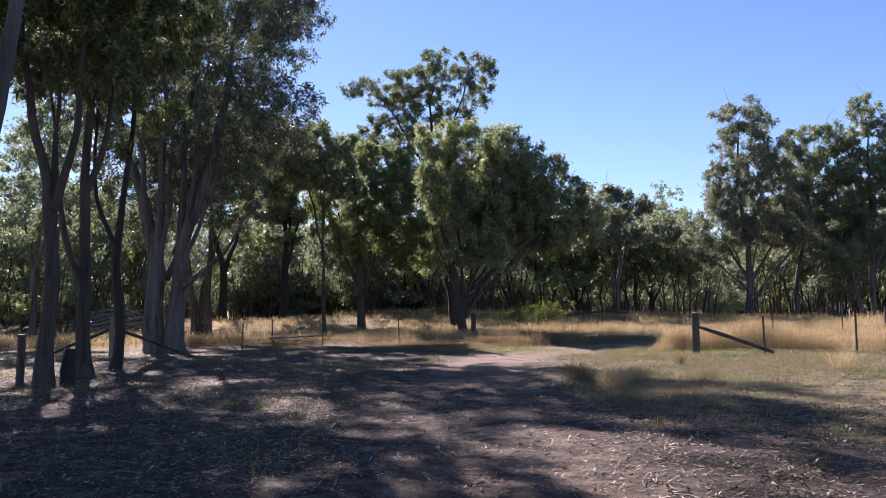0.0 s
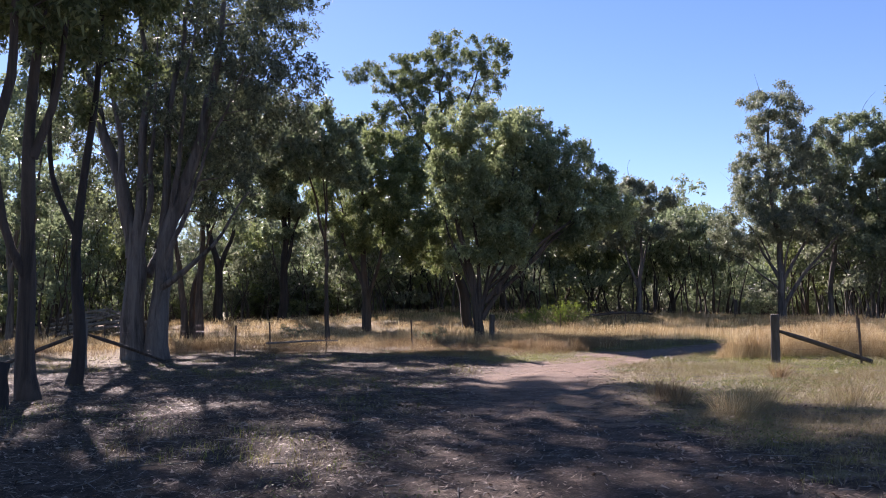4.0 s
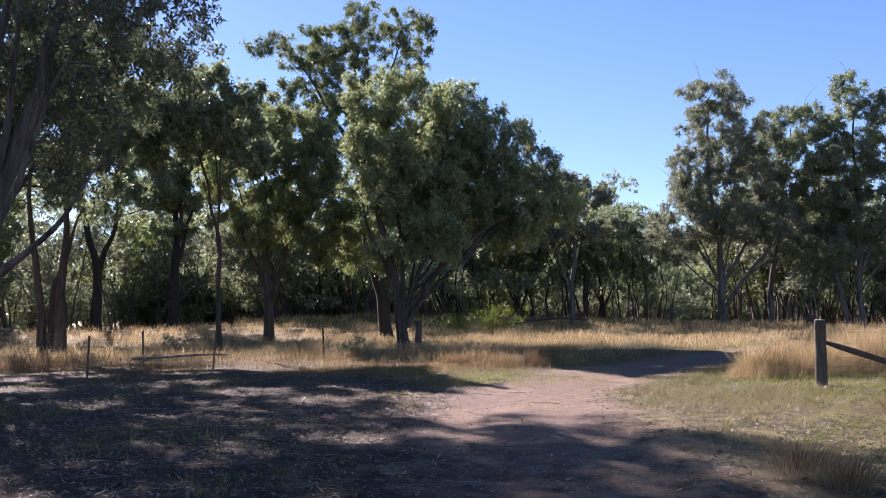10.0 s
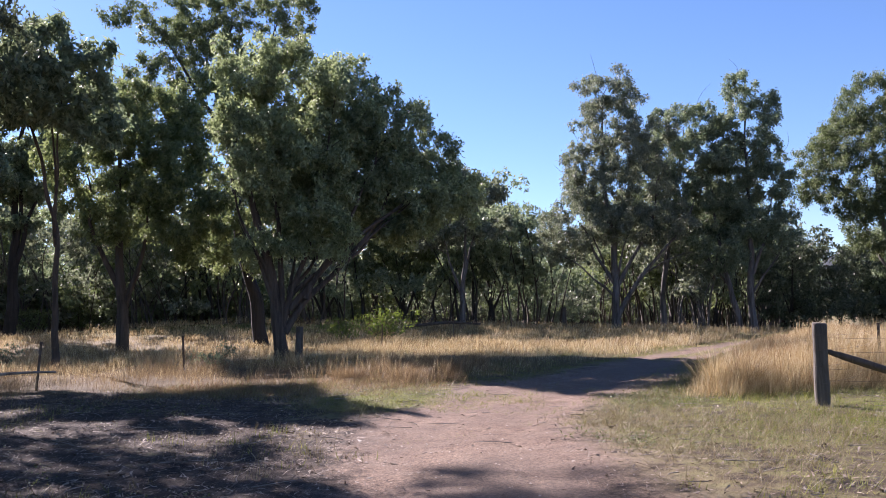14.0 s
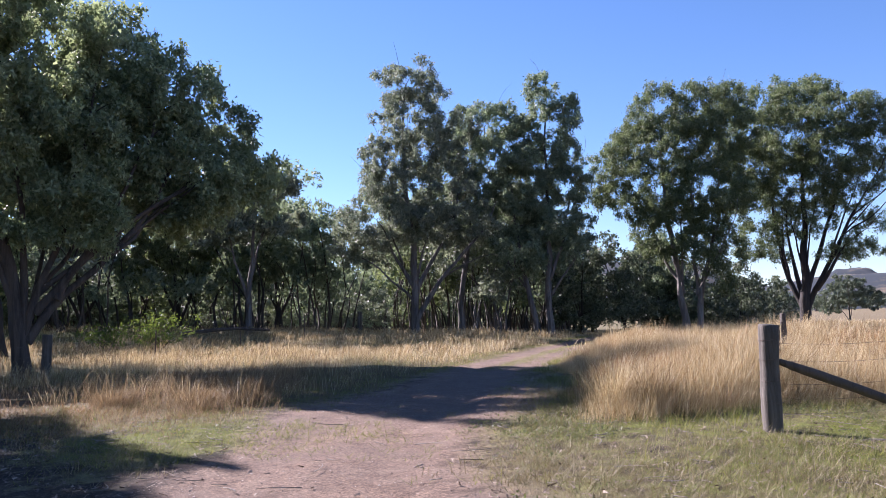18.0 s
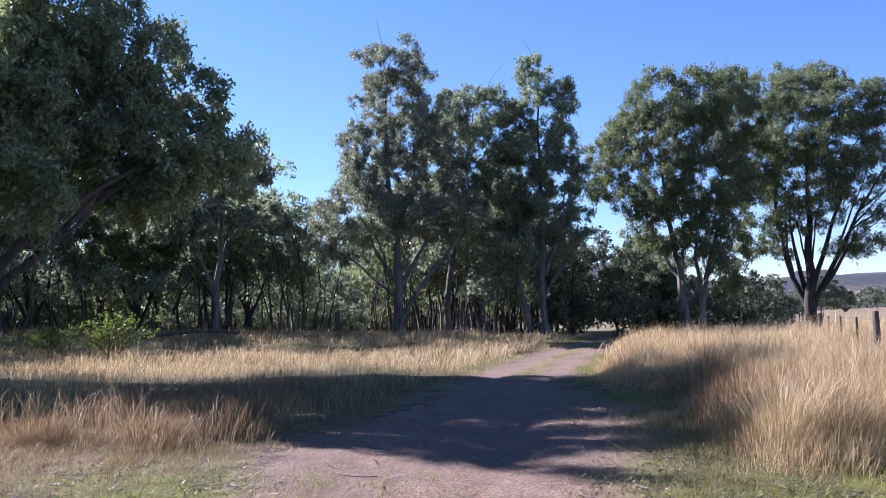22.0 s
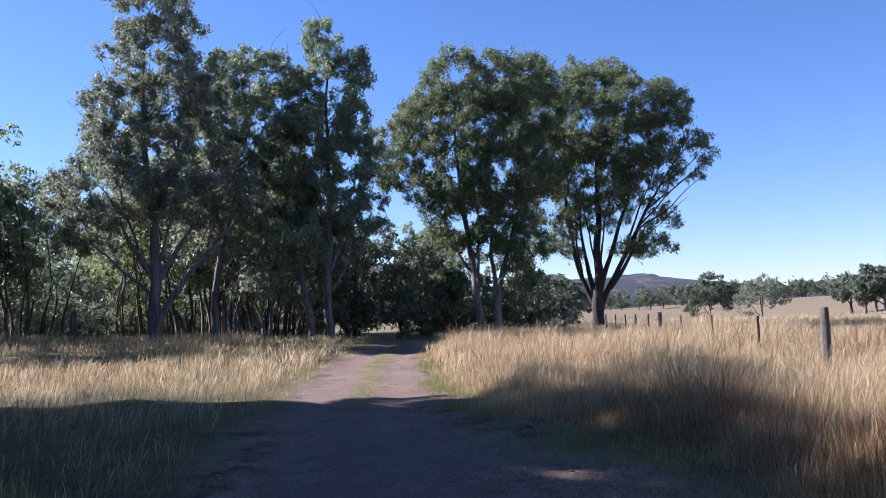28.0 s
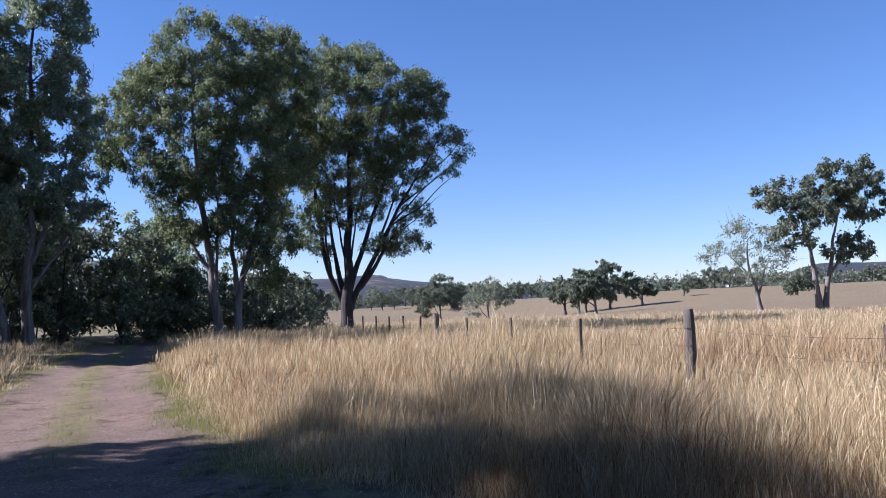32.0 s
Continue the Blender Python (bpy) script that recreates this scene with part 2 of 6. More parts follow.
def ground_material():
    m, nt, p = mat_new("ground_soil")

    def att(name):
        a = nt.nodes.new("ShaderNodeAttribute")
        a.attribute_name = name
        return a.outputs["Fac"]
    big, mid, fine = noise_tex(nt, 0.35, 5), noise_tex(nt, 2.6, 6, 0.65), noise_tex(nt, 30, 6, 0.78)
    soil = ramp(nt, mid, [(0.32, (0.022, 0.017, 0.014)), (0.52, (0.058, 0.044, 0.034)), (0.75, (0.128, 0.100, 0.078))])
    grit = ramp(nt, fine, [(0.36, (0.42, 0.38, 0.35)), (0.50, (1, 1, 1)), (0.63, (1.95, 1.85, 1.72))])
    soil = mixc(nt, 0.8, soil, grit, "MULTIPLY")
    dirt = ramp(nt, mid, [(0.25, (0.120, 0.080, 0.058)), (0.55, (0.182, 0.130, 0.096)), (0.85, (0.232, 0.180, 0.140))])
    dirt = mixc(nt, 1.0, dirt, grit, "MULTIPLY")
    dirt = mixc(nt, ramp(nt, big, [(0.4, (0, 0, 0)), (0.65, (0.6, 0.6, 0.6))]), dirt, (0.125, 0.098, 0.080))
    straw = ramp(nt, fine, [(0.25, (0.104, 0.081, 0.045)), (0.55, (0.195, 0.158, 0.093)), (0.8, (0.285, 0.241, 0.158))])
    straw = mixc(nt, ramp(nt, big, [(0.35, (0, 0, 0)), (0.7, (0.385, 0.385, 0.385))]), straw, (0.262, 0.217, 0.136))
    # mottled darkening of the straw that stands for shade among short grass
    grass_shade = ramp(nt, mid, [(0.34, (0.42, 0.38, 0.34)), (0.50, (0.85, 0.83, 0.80)), (0.66, (1.15, 1.15, 1.15))])
    straw = mixc(nt, 0.85, straw, grass_shade, "MULTIPLY")
    wide = noise_tex(nt, 0.05, 5, 0.65, (1.6, 0.35, 1.0))
    straw = mixc(nt, ramp(nt, wide, [(0.46, (0, 0, 0)), (0.62, (0.6, 0.6, 0.6))]), straw, (0.150, 0.118, 0.064))
    # dead-grass brown, darkened to carry the shade between the blades
    shaded_thatch = ramp(nt, mid, [(0.3, (0.047, 0.032, 0.018)), (0.7, (0.110, 0.080, 0.044))])
    green = ramp(nt, fine, [(0.3, (0.080, 0.098, 0.016)), (0.7, (0.195, 0.215, 0.040))])
    # a like mottled grass shade, multiplied into the green
    green = mixc(nt, 1.0, green, ramp(nt, mid, [(0.34, (0.34, 0.30, 0.34)), (0.50, (0.62, 0.58, 0.60)), (0.68, (0.95, 0.95, 0.95))]), "MULTIPLY")

    def edge(name, width=0.5):
        wob = mathn(nt, "MULTIPLY", mathn(nt, "SUBTRACT", mid, 0.5), 1.6)
        wob = mathn(nt, "ADD", wob, mathn(nt, "MULTIPLY", mathn(nt, "SUBTRACT", big, 0.5), 1.0))
        v = mathn(nt, "ADD", att(name), wob)
        return ramp(nt, v, [(0.5 - width / 2, (0, 0, 0)), (0.5 + width / 2, (1, 1, 1))])
    col = mixc(nt, edge("straw"), soil, straw)
    col = mixc(nt, att("shaded_thatch"), col, shaded_thatch)
    col = mixc(nt, edge("green", 0.7), col, green)
    col = mixc(nt, edge("track", 0.6), col, dirt)
    nt.links.new(col, p.inputs["Base Color"])
    p.inputs["Roughness"].default_value = 0.95
    p.inputs["Specular IOR Level"].default_value = 0.2
    h = mathn(nt, "ADD", mathn(nt, "MULTIPLY", mid, 0.6), mathn(nt, "MULTIPLY", fine, 0.5))
    bump(nt, p, h, 0.9, 0.05)
    return m


def hill_material():
    m, nt, p = mat_new("hazy_wooded_hillside")
    woods, fine = noise_tex(nt, 0.011, 7, 0.7), noise_tex(nt, 0.06, 5, 0.7)
    # woods colour pushed towards dark blue to carry the distance haze
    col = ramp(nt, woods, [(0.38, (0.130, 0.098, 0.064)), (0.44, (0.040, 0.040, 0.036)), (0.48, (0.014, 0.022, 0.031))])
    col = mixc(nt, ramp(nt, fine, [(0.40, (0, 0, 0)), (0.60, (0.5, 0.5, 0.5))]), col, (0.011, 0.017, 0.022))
    nt.links.new(col, p.inputs["Base Color"])
    p.inputs["Roughness"].default_value = 1.0
    return m


GROUND, HILL = ground_material(), hill_material()

# ---- mesh helpers ----


def data_mesh(name, verts, faces, mat):
    """A mesh from arrays: verts (n, 3) and faces (m, 3 or 4), or a list of such face arrays."""
    me = bpy.data.meshes.new(name)
    faces = faces if isinstance(faces, list) else [faces]
    verts = np.asarray(verts, dtype=np.float32)
    me.vertices.add(len(verts))
    me.vertices.foreach_set("co", verts.ravel())
    loops = np.concatenate([f.ravel() for f in faces]).astype(np.int32)
    sizes = np.concatenate([np.full(len(f), f.shape[1]) for f in faces]).astype(np.int32)
    me.loops.add(len(loops))
    me.loops.foreach_set("vertex_index", loops)
    me.polygons.add(len(sizes))
    me.polygons.foreach_set("loop_start", np.concatenate([[0], np.cumsum(sizes)[:-1]]).astype(np.int32))
    me.update(calc_edges=True)
    me.materials.append(mat)
    return me


def smooth(me):
    me.polygons.foreach_set("use_smooth", np.ones(len(me.polygons), dtype=bool))
    return me


def part(name, me, parent, label=""):
    ob = new(name, me)
    ob.parent = parent
    return tagged(ob, label)


def tube(points, radii, sides=7, cap=True):
    """Verts and quads of a round tube through the points."""
    P, r = np.asarray(points, float), np.asarray(radii, float)
    T = np.gradient(P, axis=0)
    T /= np.linalg.norm(T, axis=1)[:, None] + 1e-9
    ref = np.array([1.0, 0.13, 0.0]) if abs(T[0][0]) < 0.8 else np.array([0.1, 1.0, 0.0])
    U = np.cross(T, ref)
    U /= np.linalg.norm(U, axis=1)[:, None] + 1e-9
    W = np.cross(T, U)
    a = np.arange(sides) * 2 * np.pi / sides
    V = P[:, None] + r[:, None, None] * (np.cos(a)[None, :, None] * U[:, None] + np.sin(a)[None, :, None] * W[:, None])
    n = len(P)
    i, j = np.meshgrid(np.arange(n - 1), np.arange(sides), indexing="ij")
    q = np.stack([i * sides + j, i * sides + (j + 1) % sides, (i + 1) * sides + (j + 1) % sides, (i + 1) * sides + j], -1).reshape(-1, 4)
    V = V.reshape(-1, 3)
    if cap:
        V = np.vstack([V, P[-1:]])
        k = (n - 1) * sides
        end = np.stack([k + np.arange(sides), k + (np.arange(sides) + 1) % sides, np.full(sides, len(V) - 1), np.full(sides, len(V) - 1)], -1)
        return V, q, end[:, :3]
    return V, q, np.zeros((0, 3), int)


def joined(tubes):
    vs, qs, ts, k = [], [], [], 0
    for V, q, t in tubes:
        vs.append(V), qs.append(q + k), ts.append(t + k)
        k += len(V)
    return np.vstack(vs), [np.vstack(qs), np.vstack(ts)]


# ---- the plan: track, ground height and zones ----
TRACK = np.array([(-0.9, -60), (0.2, -8), (0.4, 6), (0.6, 16), (1.1, 23), (2.4, 28), (4.9, 31.6), (8.2, 35.6), (12.0, 39.8), (17.2, 45.0), (24.5, 52.0), (33.4, 59.2), (44, 69), (60, 82)], float)
GATE = np.array([8.1, 27.05])


def lateral(x, y):
    """Distance from the track's middle, right of it positive."""
    best, side = np.full(np.shape(x), 1e9), np.zeros(np.shape(x))
    for a, b in zip(TRACK[:-1], TRACK[1:]):
        d = b - a
        L = np.hypot(*d)
        u = np.clip(((x - a[0]) * d[0] + (y - a[1]) * d[1]) / L ** 2, 0, 1)
        dx, dy = x - a[0] - u * d[0], y - a[1] - u * d[1]
        dist = np.hypot(dx, dy)
        near = dist < best
        best = np.where(near, dist, best)
        side = np.where(near, np.sign(dx * d[1] - dy * d[0]), side)
    return best * np.where(side == 0, 1, side)


def half_width(x, y):
    return 1.5 - 0.2 * step(y, 14, 20) - 0.1 * step(y, 33, 38) + 1.0 * np.exp(-((x - 6.0) ** 2 + (y - 33.4) ** 2) / 6.0) + 1.7 * np.exp(-((x - 9.2) ** 2 + (y - 33.2) ** 2) / 4.5)


def wob(x, y, s, k=0.0):
    return np.sin(x * s + 1.3 + k + 0.7 * np.sin(y * s * 0.6 + k)) * np.cos(y * s * 0.83 + 0.4 - k + 0.8 * np.sin(x * s * 0.5))


def height(x, y):
    x, y = np.asarray(x, float), np.asarray(y, float)
    z = 0.0055 * np.clip(y, -60, 90)
    z = z + 0.018 * wob(x, y, 1.7) + 0.012 * wob(x, y, 3.9, 1.0) + 0.03 * wob(x, y, 0.55, 2.0)
    d = lateral(x, y)
    rut = np.exp(-((np.abs(d) - 0.75) / 0.32) ** 2)
    z = z - 0.045 * rut * (y > 14) - 0.03 * np.exp(-(d / 2.2) ** 2) * (y > 25)
    z = z + 0.75 * step(y, 54, 72) * (1 - step(x, 20, 44)) + 0.75 * np.exp(-((x + 1) / 13) ** 2 - ((y - 77) / 6) ** 2)
    e = np.clip((x - 75) / 300, 0, 1)
    z = z + 5.6 * e * e * (3 - 2 * e) * np.clip(1.15 - np.abs(y - 20) / 300, 0.35, 1)
    z = z + 1.0 * np.clip((x - 90) / 60, 0, 1) * wob(x, y, 0.021, 0.5) - 5.0 * np.exp(-((x - 185) / 70) ** 2 - ((y - 118) / 55) ** 2)
    return z


def gz(x, y):
    return float(height(np.array([x]), np.array([y]))[0])


def step(v, a, b):
    t = np.clip((v - a) / (b - a), 0, 1)
    return t * t * (3 - 2 * t)


def tall_edge(x, y):
    """How far from the track's middle the tall grass begins on its east side."""
    return 3.0 - 1.2 * step(0.66 * x + 0.75 * y, 33.5, 38.5) + 0.25 * wob(x, y, 1.3, 2.4)


def paddock(x, y):
    """1 where the tall dry grass stands east of the track."""
    lim = 1.9 - 0.9 * step(x, 10, 15) + 0.3 * wob(x, y, 1.1, 0.6)
    north = step((x - GATE[0]) * 0.34 + (y - GATE[1]) * 0.94 - lim, -0.3, 0.7)
    return north * step(lateral(x, y) - tall_edge(x, y), -0.35, 0.45)


def meadow(x, y):
    """1 where the dry grass stands west and north of the track."""
    d = lateral(x, y)
    lim = 36.3 - 3.2 * step(x, 1.0, 4.0) + 0.8 * wob(x, y, 0.6)
    return step(y - lim, -0.5, 1.5) * step(-d - half_width(x, y), 0.1, 1.0)


def verge(x, y):
    """1 on the short grass beside the gate and along the track's bends."""
    d = lateral(x, y)
    right = step(d, 1.3, 2.4) * step(y, 8.5, 17.0) * (1 - paddock(x, y))
    left = step(-d - half_width(x, y), 0.15, 0.9) * step(y, 27.5, 30.0) * step(x, -0.6, 1.2)
    return np.clip(right + left, 0, 1)


def make_ground():
    def axis(lo, hi, fine, far):
        core = np.arange(lo, hi + 1e-6, fine)
        out, v, s = [], hi, fine
        while v < far:
            s *= 1.17
            v += s
            out.append(v)
        back, v, s = [], lo, fine
        while v > -far:
            s *= 1.17
            v -= s
            back.append(v)
        return np.concatenate([back[::-1], core, out])
    xs, ys = axis(-18, 44, 0.4, 4200), axis(-4, 66, 0.4, 4200)
    X, Y = np.meshgrid(xs, ys)
    V = np.stack([X, Y, height(X, Y)], -1).reshape(-1, 3)
    nx, ny = len(xs), len(ys)
    i, j = np.meshgrid(np.arange(ny - 1), np.arange(nx - 1), indexing="ij")
    f = np.stack([i * nx + j, i * nx + j + 1, (i + 1) * nx + j + 1, (i + 1) * nx + j], -1).reshape(-1, 4)
    me = smooth(data_mesh("ground", V, f, GROUND))
    x, y = V[:, 0], V[:, 1]
    d, w = lateral(x, y), half_width(V[:, 0], V[:, 1])
    middle = 0.95 * np.exp(-(d / 0.42) ** 2) * step(y, 38, 43)
    tr = (1 - step(np.abs(d) - w, -0.45, 0.85)) * (0.30 + 0.70 * step(y, 15, 26)) - middle
    far = np.clip(step(x - 0.5 * np.maximum(y - 60, 0), 40, 60) * (1 - step(y, 240, 300) * step(-x, -300, -200)), 0, 1)
    west = step(-x, 10.4, 12.4) * step(y, 18, 22)
    straw = np.clip(np.maximum(np.maximum(np.maximum(paddock(x, y), meadow(x, y)), far), west) + 0.62 * verge(x, y) + 0.6 * middle + 0.55 * (1 - step(np.abs(d) - w, 0.3, 1.2)) * np.maximum(step(y, 32, 38), (d > 0) * step(y, 14, 19)), 0, 1)
    gr = 0.4 * np.exp(-(((x - 7.2) / 2.4) ** 2 + ((y - 29.0) / 1.2) ** 2)) + 0.8 * np.exp(-(((x - 8.6) / 3.2) ** 2 + ((y - 25.6) / 1.5) ** 2)) + 1.2 * np.exp(-(((x - 2.6) / 1.8) ** 2 + ((y - 31.4) / 1.4) ** 2))
    gr = gr + 0.36 * verge(x, y) + 0.35 * middle + 1.0 * np.exp(-(((x + 1) / 13) ** 2 + ((y - 75) / 5) ** 2))
    # zones of standing grass, where the ground colour takes on its shade
    shaded_thatch = np.maximum(paddock(x, y) * (1 - step(np.hypot(x - 8, y - 33), 30, 60)), 0.8 * meadow(x, y) * (1 - step(y, 50, 66)) * (1 - west))
    for name, v in (("track", tr), ("straw", straw), ("green", gr), ("shaded_thatch", shaded_thatch)):
        a = me.attributes.new(name, "FLOAT", "POINT")
        a.data.foreach_set("value", np.clip(v, 0, 1).astype(np.float32))
    tagged(new("ground", me), "dry woodland ground with a reddish dirt track, leaf litter and straw", "ground", kind="structure")


make_ground()

def stuff(name, label, category, V, faces, mat):
    tagged(new(name, data_mesh(name, V, faces, mat)), label, category, kind="stuff")


# ---- trees ----


def leaves_at(rng, centres, spread, n, size, droop=0.6, plain=True, sprays=6):
    """Verts and faces of n leaves in tufts round the centres; each leaf a folded rhombus."""
    m = len(centres) * sprays
    hub = rng.normal(0, 1, (m, 3))
    hub *= (rng.random(m) ** 0.4 / np.linalg.norm(hub, axis=1))[:, None] * spread
    hub += np.repeat(centres, sprays, axis=0)
    C = hub[rng.integers(0, m, n)] + rng.normal(0, 0.20, (n, 3)) * spread * np.array([1, 1, 1.5])
    D = rng.normal(0, 1, (n, 3))
    D[:, 2] -= droop * 1.6
    D /= np.linalg.norm(D, axis=1)[:, None]
    S = np.cross(D, rng.normal(0, 1, (n, 3)))
    S /= np.linalg.norm(S, axis=1)[:, None] + 1e-9
    ln = size[0] * (0.6 + 0.8 * rng.random(n))[:, None]
    wd = size[1] * (0.6 + 0.8 * rng.random(n))[:, None]
    if plain:
        V = np.stack([C + S * wd * 0.5, C - S * wd * 0.5, C + D * ln], 1).reshape(-1, 3)
        return V, np.arange(3 * n).reshape(-1, 3)
    mid = C + D * ln * 0.42
    V = np.stack([C, mid + S * wd * 0.5, C + D * ln, mid - S * wd * 0.5], 1).reshape(-1, 3)
    return V, np.arange(4 * n).reshape(-1, 4)


def curve_through(pts, step_len=0.45, rng=None, wiggle=0.0):
    P = np.asarray(pts, float)
    out = [P[0]]
    for a, b in zip(P[:-1], P[1:]):
        n = max(2, int(np.linalg.norm(b - a) / step_len))
        for u in np.linspace(0, 1, n + 1)[1:]:
            out.append(a + (b - a) * u)
    out = np.array(out)
    for _ in range(3):
        out[1:-1] = 0.25 * out[:-2] + 0.5 * out[1:-1] + 0.25 * out[2:]
    if rng is not None and wiggle:
        w = rng.normal(0, 1, (len(out), 3)) * wiggle
        w[0] = 0
        for _ in range(2):
            w[1:-1] = 0.25 * w[:-2] + 0.5 * w[1:-1] + 0.25 * w[2:]
        out = out + w
    return out


def tree(label, base, crown, seed, stems=None, radius=0.25, leaves=14000, leaf=(0.17, 0.055), bark=None, foliage=None,
         spacing=1.0, tuft=0.56, facing=0.0, sides=(10, 4), whole=False, fork=0.3, bare=0, name="gum_tree", category="tree", group="", at=None, stride=0.5):
    """A tree: crown is a list of (dx, dy, z, rh, rv); stems are lists of (u, v, z) with u to the right of the facing."""
    rng = np.random.default_rng(seed)
    crown = [np.array(c, float) for c in crown]
    top = max(c[2] + c[4] for c in crown)
    # growing points in the crown
    pts = []
    for c in crown:
        want = int(6 + 4.2 * c[3] ** 2 * c[4] / spacing ** 3)
        for _ in range(want):
            v = rng.normal(0, 1, 3)
            v *= (0.5 + 0.5 * rng.random() ** 0.6) / np.linalg.norm(v)
            q = c[:3] + v * np.array([c[3], c[3], c[4]])
            if whole or all(o is c or np.sum(((q - o[:3]) / np.array([o[3], o[3], o[4]])) ** 2) > 0.30 for o in crown):
                pts.append(q)
    keep = []
    for q in pts:
        if all(np.linalg.norm(q - k) > 0.55 * spacing for k in keep):
            keep.append(q)
    # stems
    ca, sa = math.cos(radians(facing)), math.sin(radians(facing))
    lines, thick = [], {}
    if stems:
        for s in stems:
            if isinstance(s[0], float):
                thick[len(lines)] = s[0]
                s = s[1:]
            lines.append(np.array([(u * ca - v * sa, u * sa + v * ca, z) for u, v, z in s], float))
    else:
        zf = fork * top
        mean = np.mean([c[:3] for c in crown], axis=0)
        knee = np.array([0.12 * mean[0] + rng.normal(0, 0.1), 0.12 * mean[1] + rng.normal(0, 0.1), zf])
        heads = sorted(crown, key=lambda c: -c[2])[:3]
        lines.append(np.array([(0, 0, -0.05), knee * [0.6, 0.6, 0.5], knee, (knee + heads[0][:3]) / 2 + rng.normal(0, 0.3, 3), heads[0][:3]]))
        for h in heads[1:]:
            lines.append(np.array([knee * [1, 1, 0.9], (knee * 1.1 + h[:3] * 0.9) / 2 + rng.normal(0, 0.3, 3), h[:3]]))
    tubes, nodes, rads, owner = [], [], [], []
    for i, line in enumerate(lines):
        P = curve_through(line, stride, rng, 0.11)
        r0 = radius if i == 0 else (radius * (0.85 if line[0][2] < 0.3 else 0.5))
        r0 = radius * thick[i] if i in thick else r0
        u = np.linspace(0, 1, len(P))
        r = r0 * (1 - 0.86 * u ** 0.7)
        if line[0][2] < 0.3:
            r = r * (1 + 0.22 * np.exp(-np.maximum(P[:, 2], 0) / 0.35))
        r = r * (1 + 0.05 * np.sin(u * 37 + seed))
        tubes.append([tube(P, r, sides[0])])
        owner += [(i, -1)] * len(P[2:])
        nodes += list(P[2:])
        rads += list(r[2:])
    # limbs towards each growing point
    N, R = np.array(nodes), np.array(rads)
    keep = np.array(keep)
    order = np.argsort([np.min(np.linalg.norm(N - q, axis=1)) for q in keep])
    limbs, ends = {}, []
    low = 0.22 * top
    for q in keep[order]:
        dv = q - N
        dist = np.linalg.norm(dv, axis=1)
        cost = dist + 1.3 * np.maximum(0, -dv[:, 2] + 0.2 * dist) + 0.9 * np.maximum(0, low - N[:, 2])
        k = int(np.argmin(cost))
        a, d = N[k], dist[k]
        if d < 0.25:
            ends.append(q)
            continue
        mid = (a + q) / 2 + np.array([0, 0, 0.10 * d]) + rng.normal(0, 0.07 * d, 3)
        P = curve_through([a, mid, q], max(0.5, d / 4), rng, 0.02 * min(d, 2))
        r0 = min(R[k] * 0.75, 0.018 + 0.024 * d)
        r = r0 * (1 - 0.75 * np.linspace(0, 1, len(P)))
        fam = owner[k] if owner[k][1] >= 0 else (owner[k][0], len(limbs))
        limbs.setdefault(fam, []).append(tube(P, r, sides[1]))
        owner += [fam] * len(P[2:])
        N, R = np.vstack([N, P[2:]]), np.concatenate([R, r[2:]])
        ends.append(q)
    for _ in range(bare):
        k = rng.integers(0, len(keep))
        q = keep[k]
        out = q - np.array([0, 0, top * 0.45])
        out /= np.linalg.norm(out)
        P = curve_through([q, q + out * 0.9 + rng.normal(0, 0.2, 3), q + out * 1.7 + rng.normal(0, 0.3, 3)], 0.4, rng, 0.04)
        k = int(np.argmin(np.linalg.norm(N - q, axis=1)))
        fam = owner[k]
        (limbs[fam] if fam in limbs else tubes[fam[0]]).append(tube(P, np.linspace(0.02, 0.006, len(P)), 4))
    V, f = leaves_at(rng, np.array(ends), tuft * np.array([1.0, 1.0, 0.72]), leaves, leaf, plain=True)
    root = new(name)
    root.location = (base[0], base[1], min(gz(*base), 0.0055 * min(base[1], 90) + 0.04) if at is None and base[0] < 44 else gz(*base))
    root.empty_display_size = 0.2
    own = {}
    for fam, shoots in limbs.items():
        if whole or len(shoots) < 2:
            tubes[fam[0]] += shoots
        else:
            own.setdefault(fam[0], []).append(shoots)
    for i, t in enumerate(tubes):
        trunk = part("trunk", smooth(data_mesh("trunk", *joined(t), bark)), root)
        for shoots in own.get(i, ()):
            part("limb", smooth(data_mesh("limb", *joined(shoots), bark)), trunk)
    part("crown", data_mesh("crown", V, f, foliage), root, "loose clumps of drooping narrow leaves")
    return tagged(root, label, category, group)


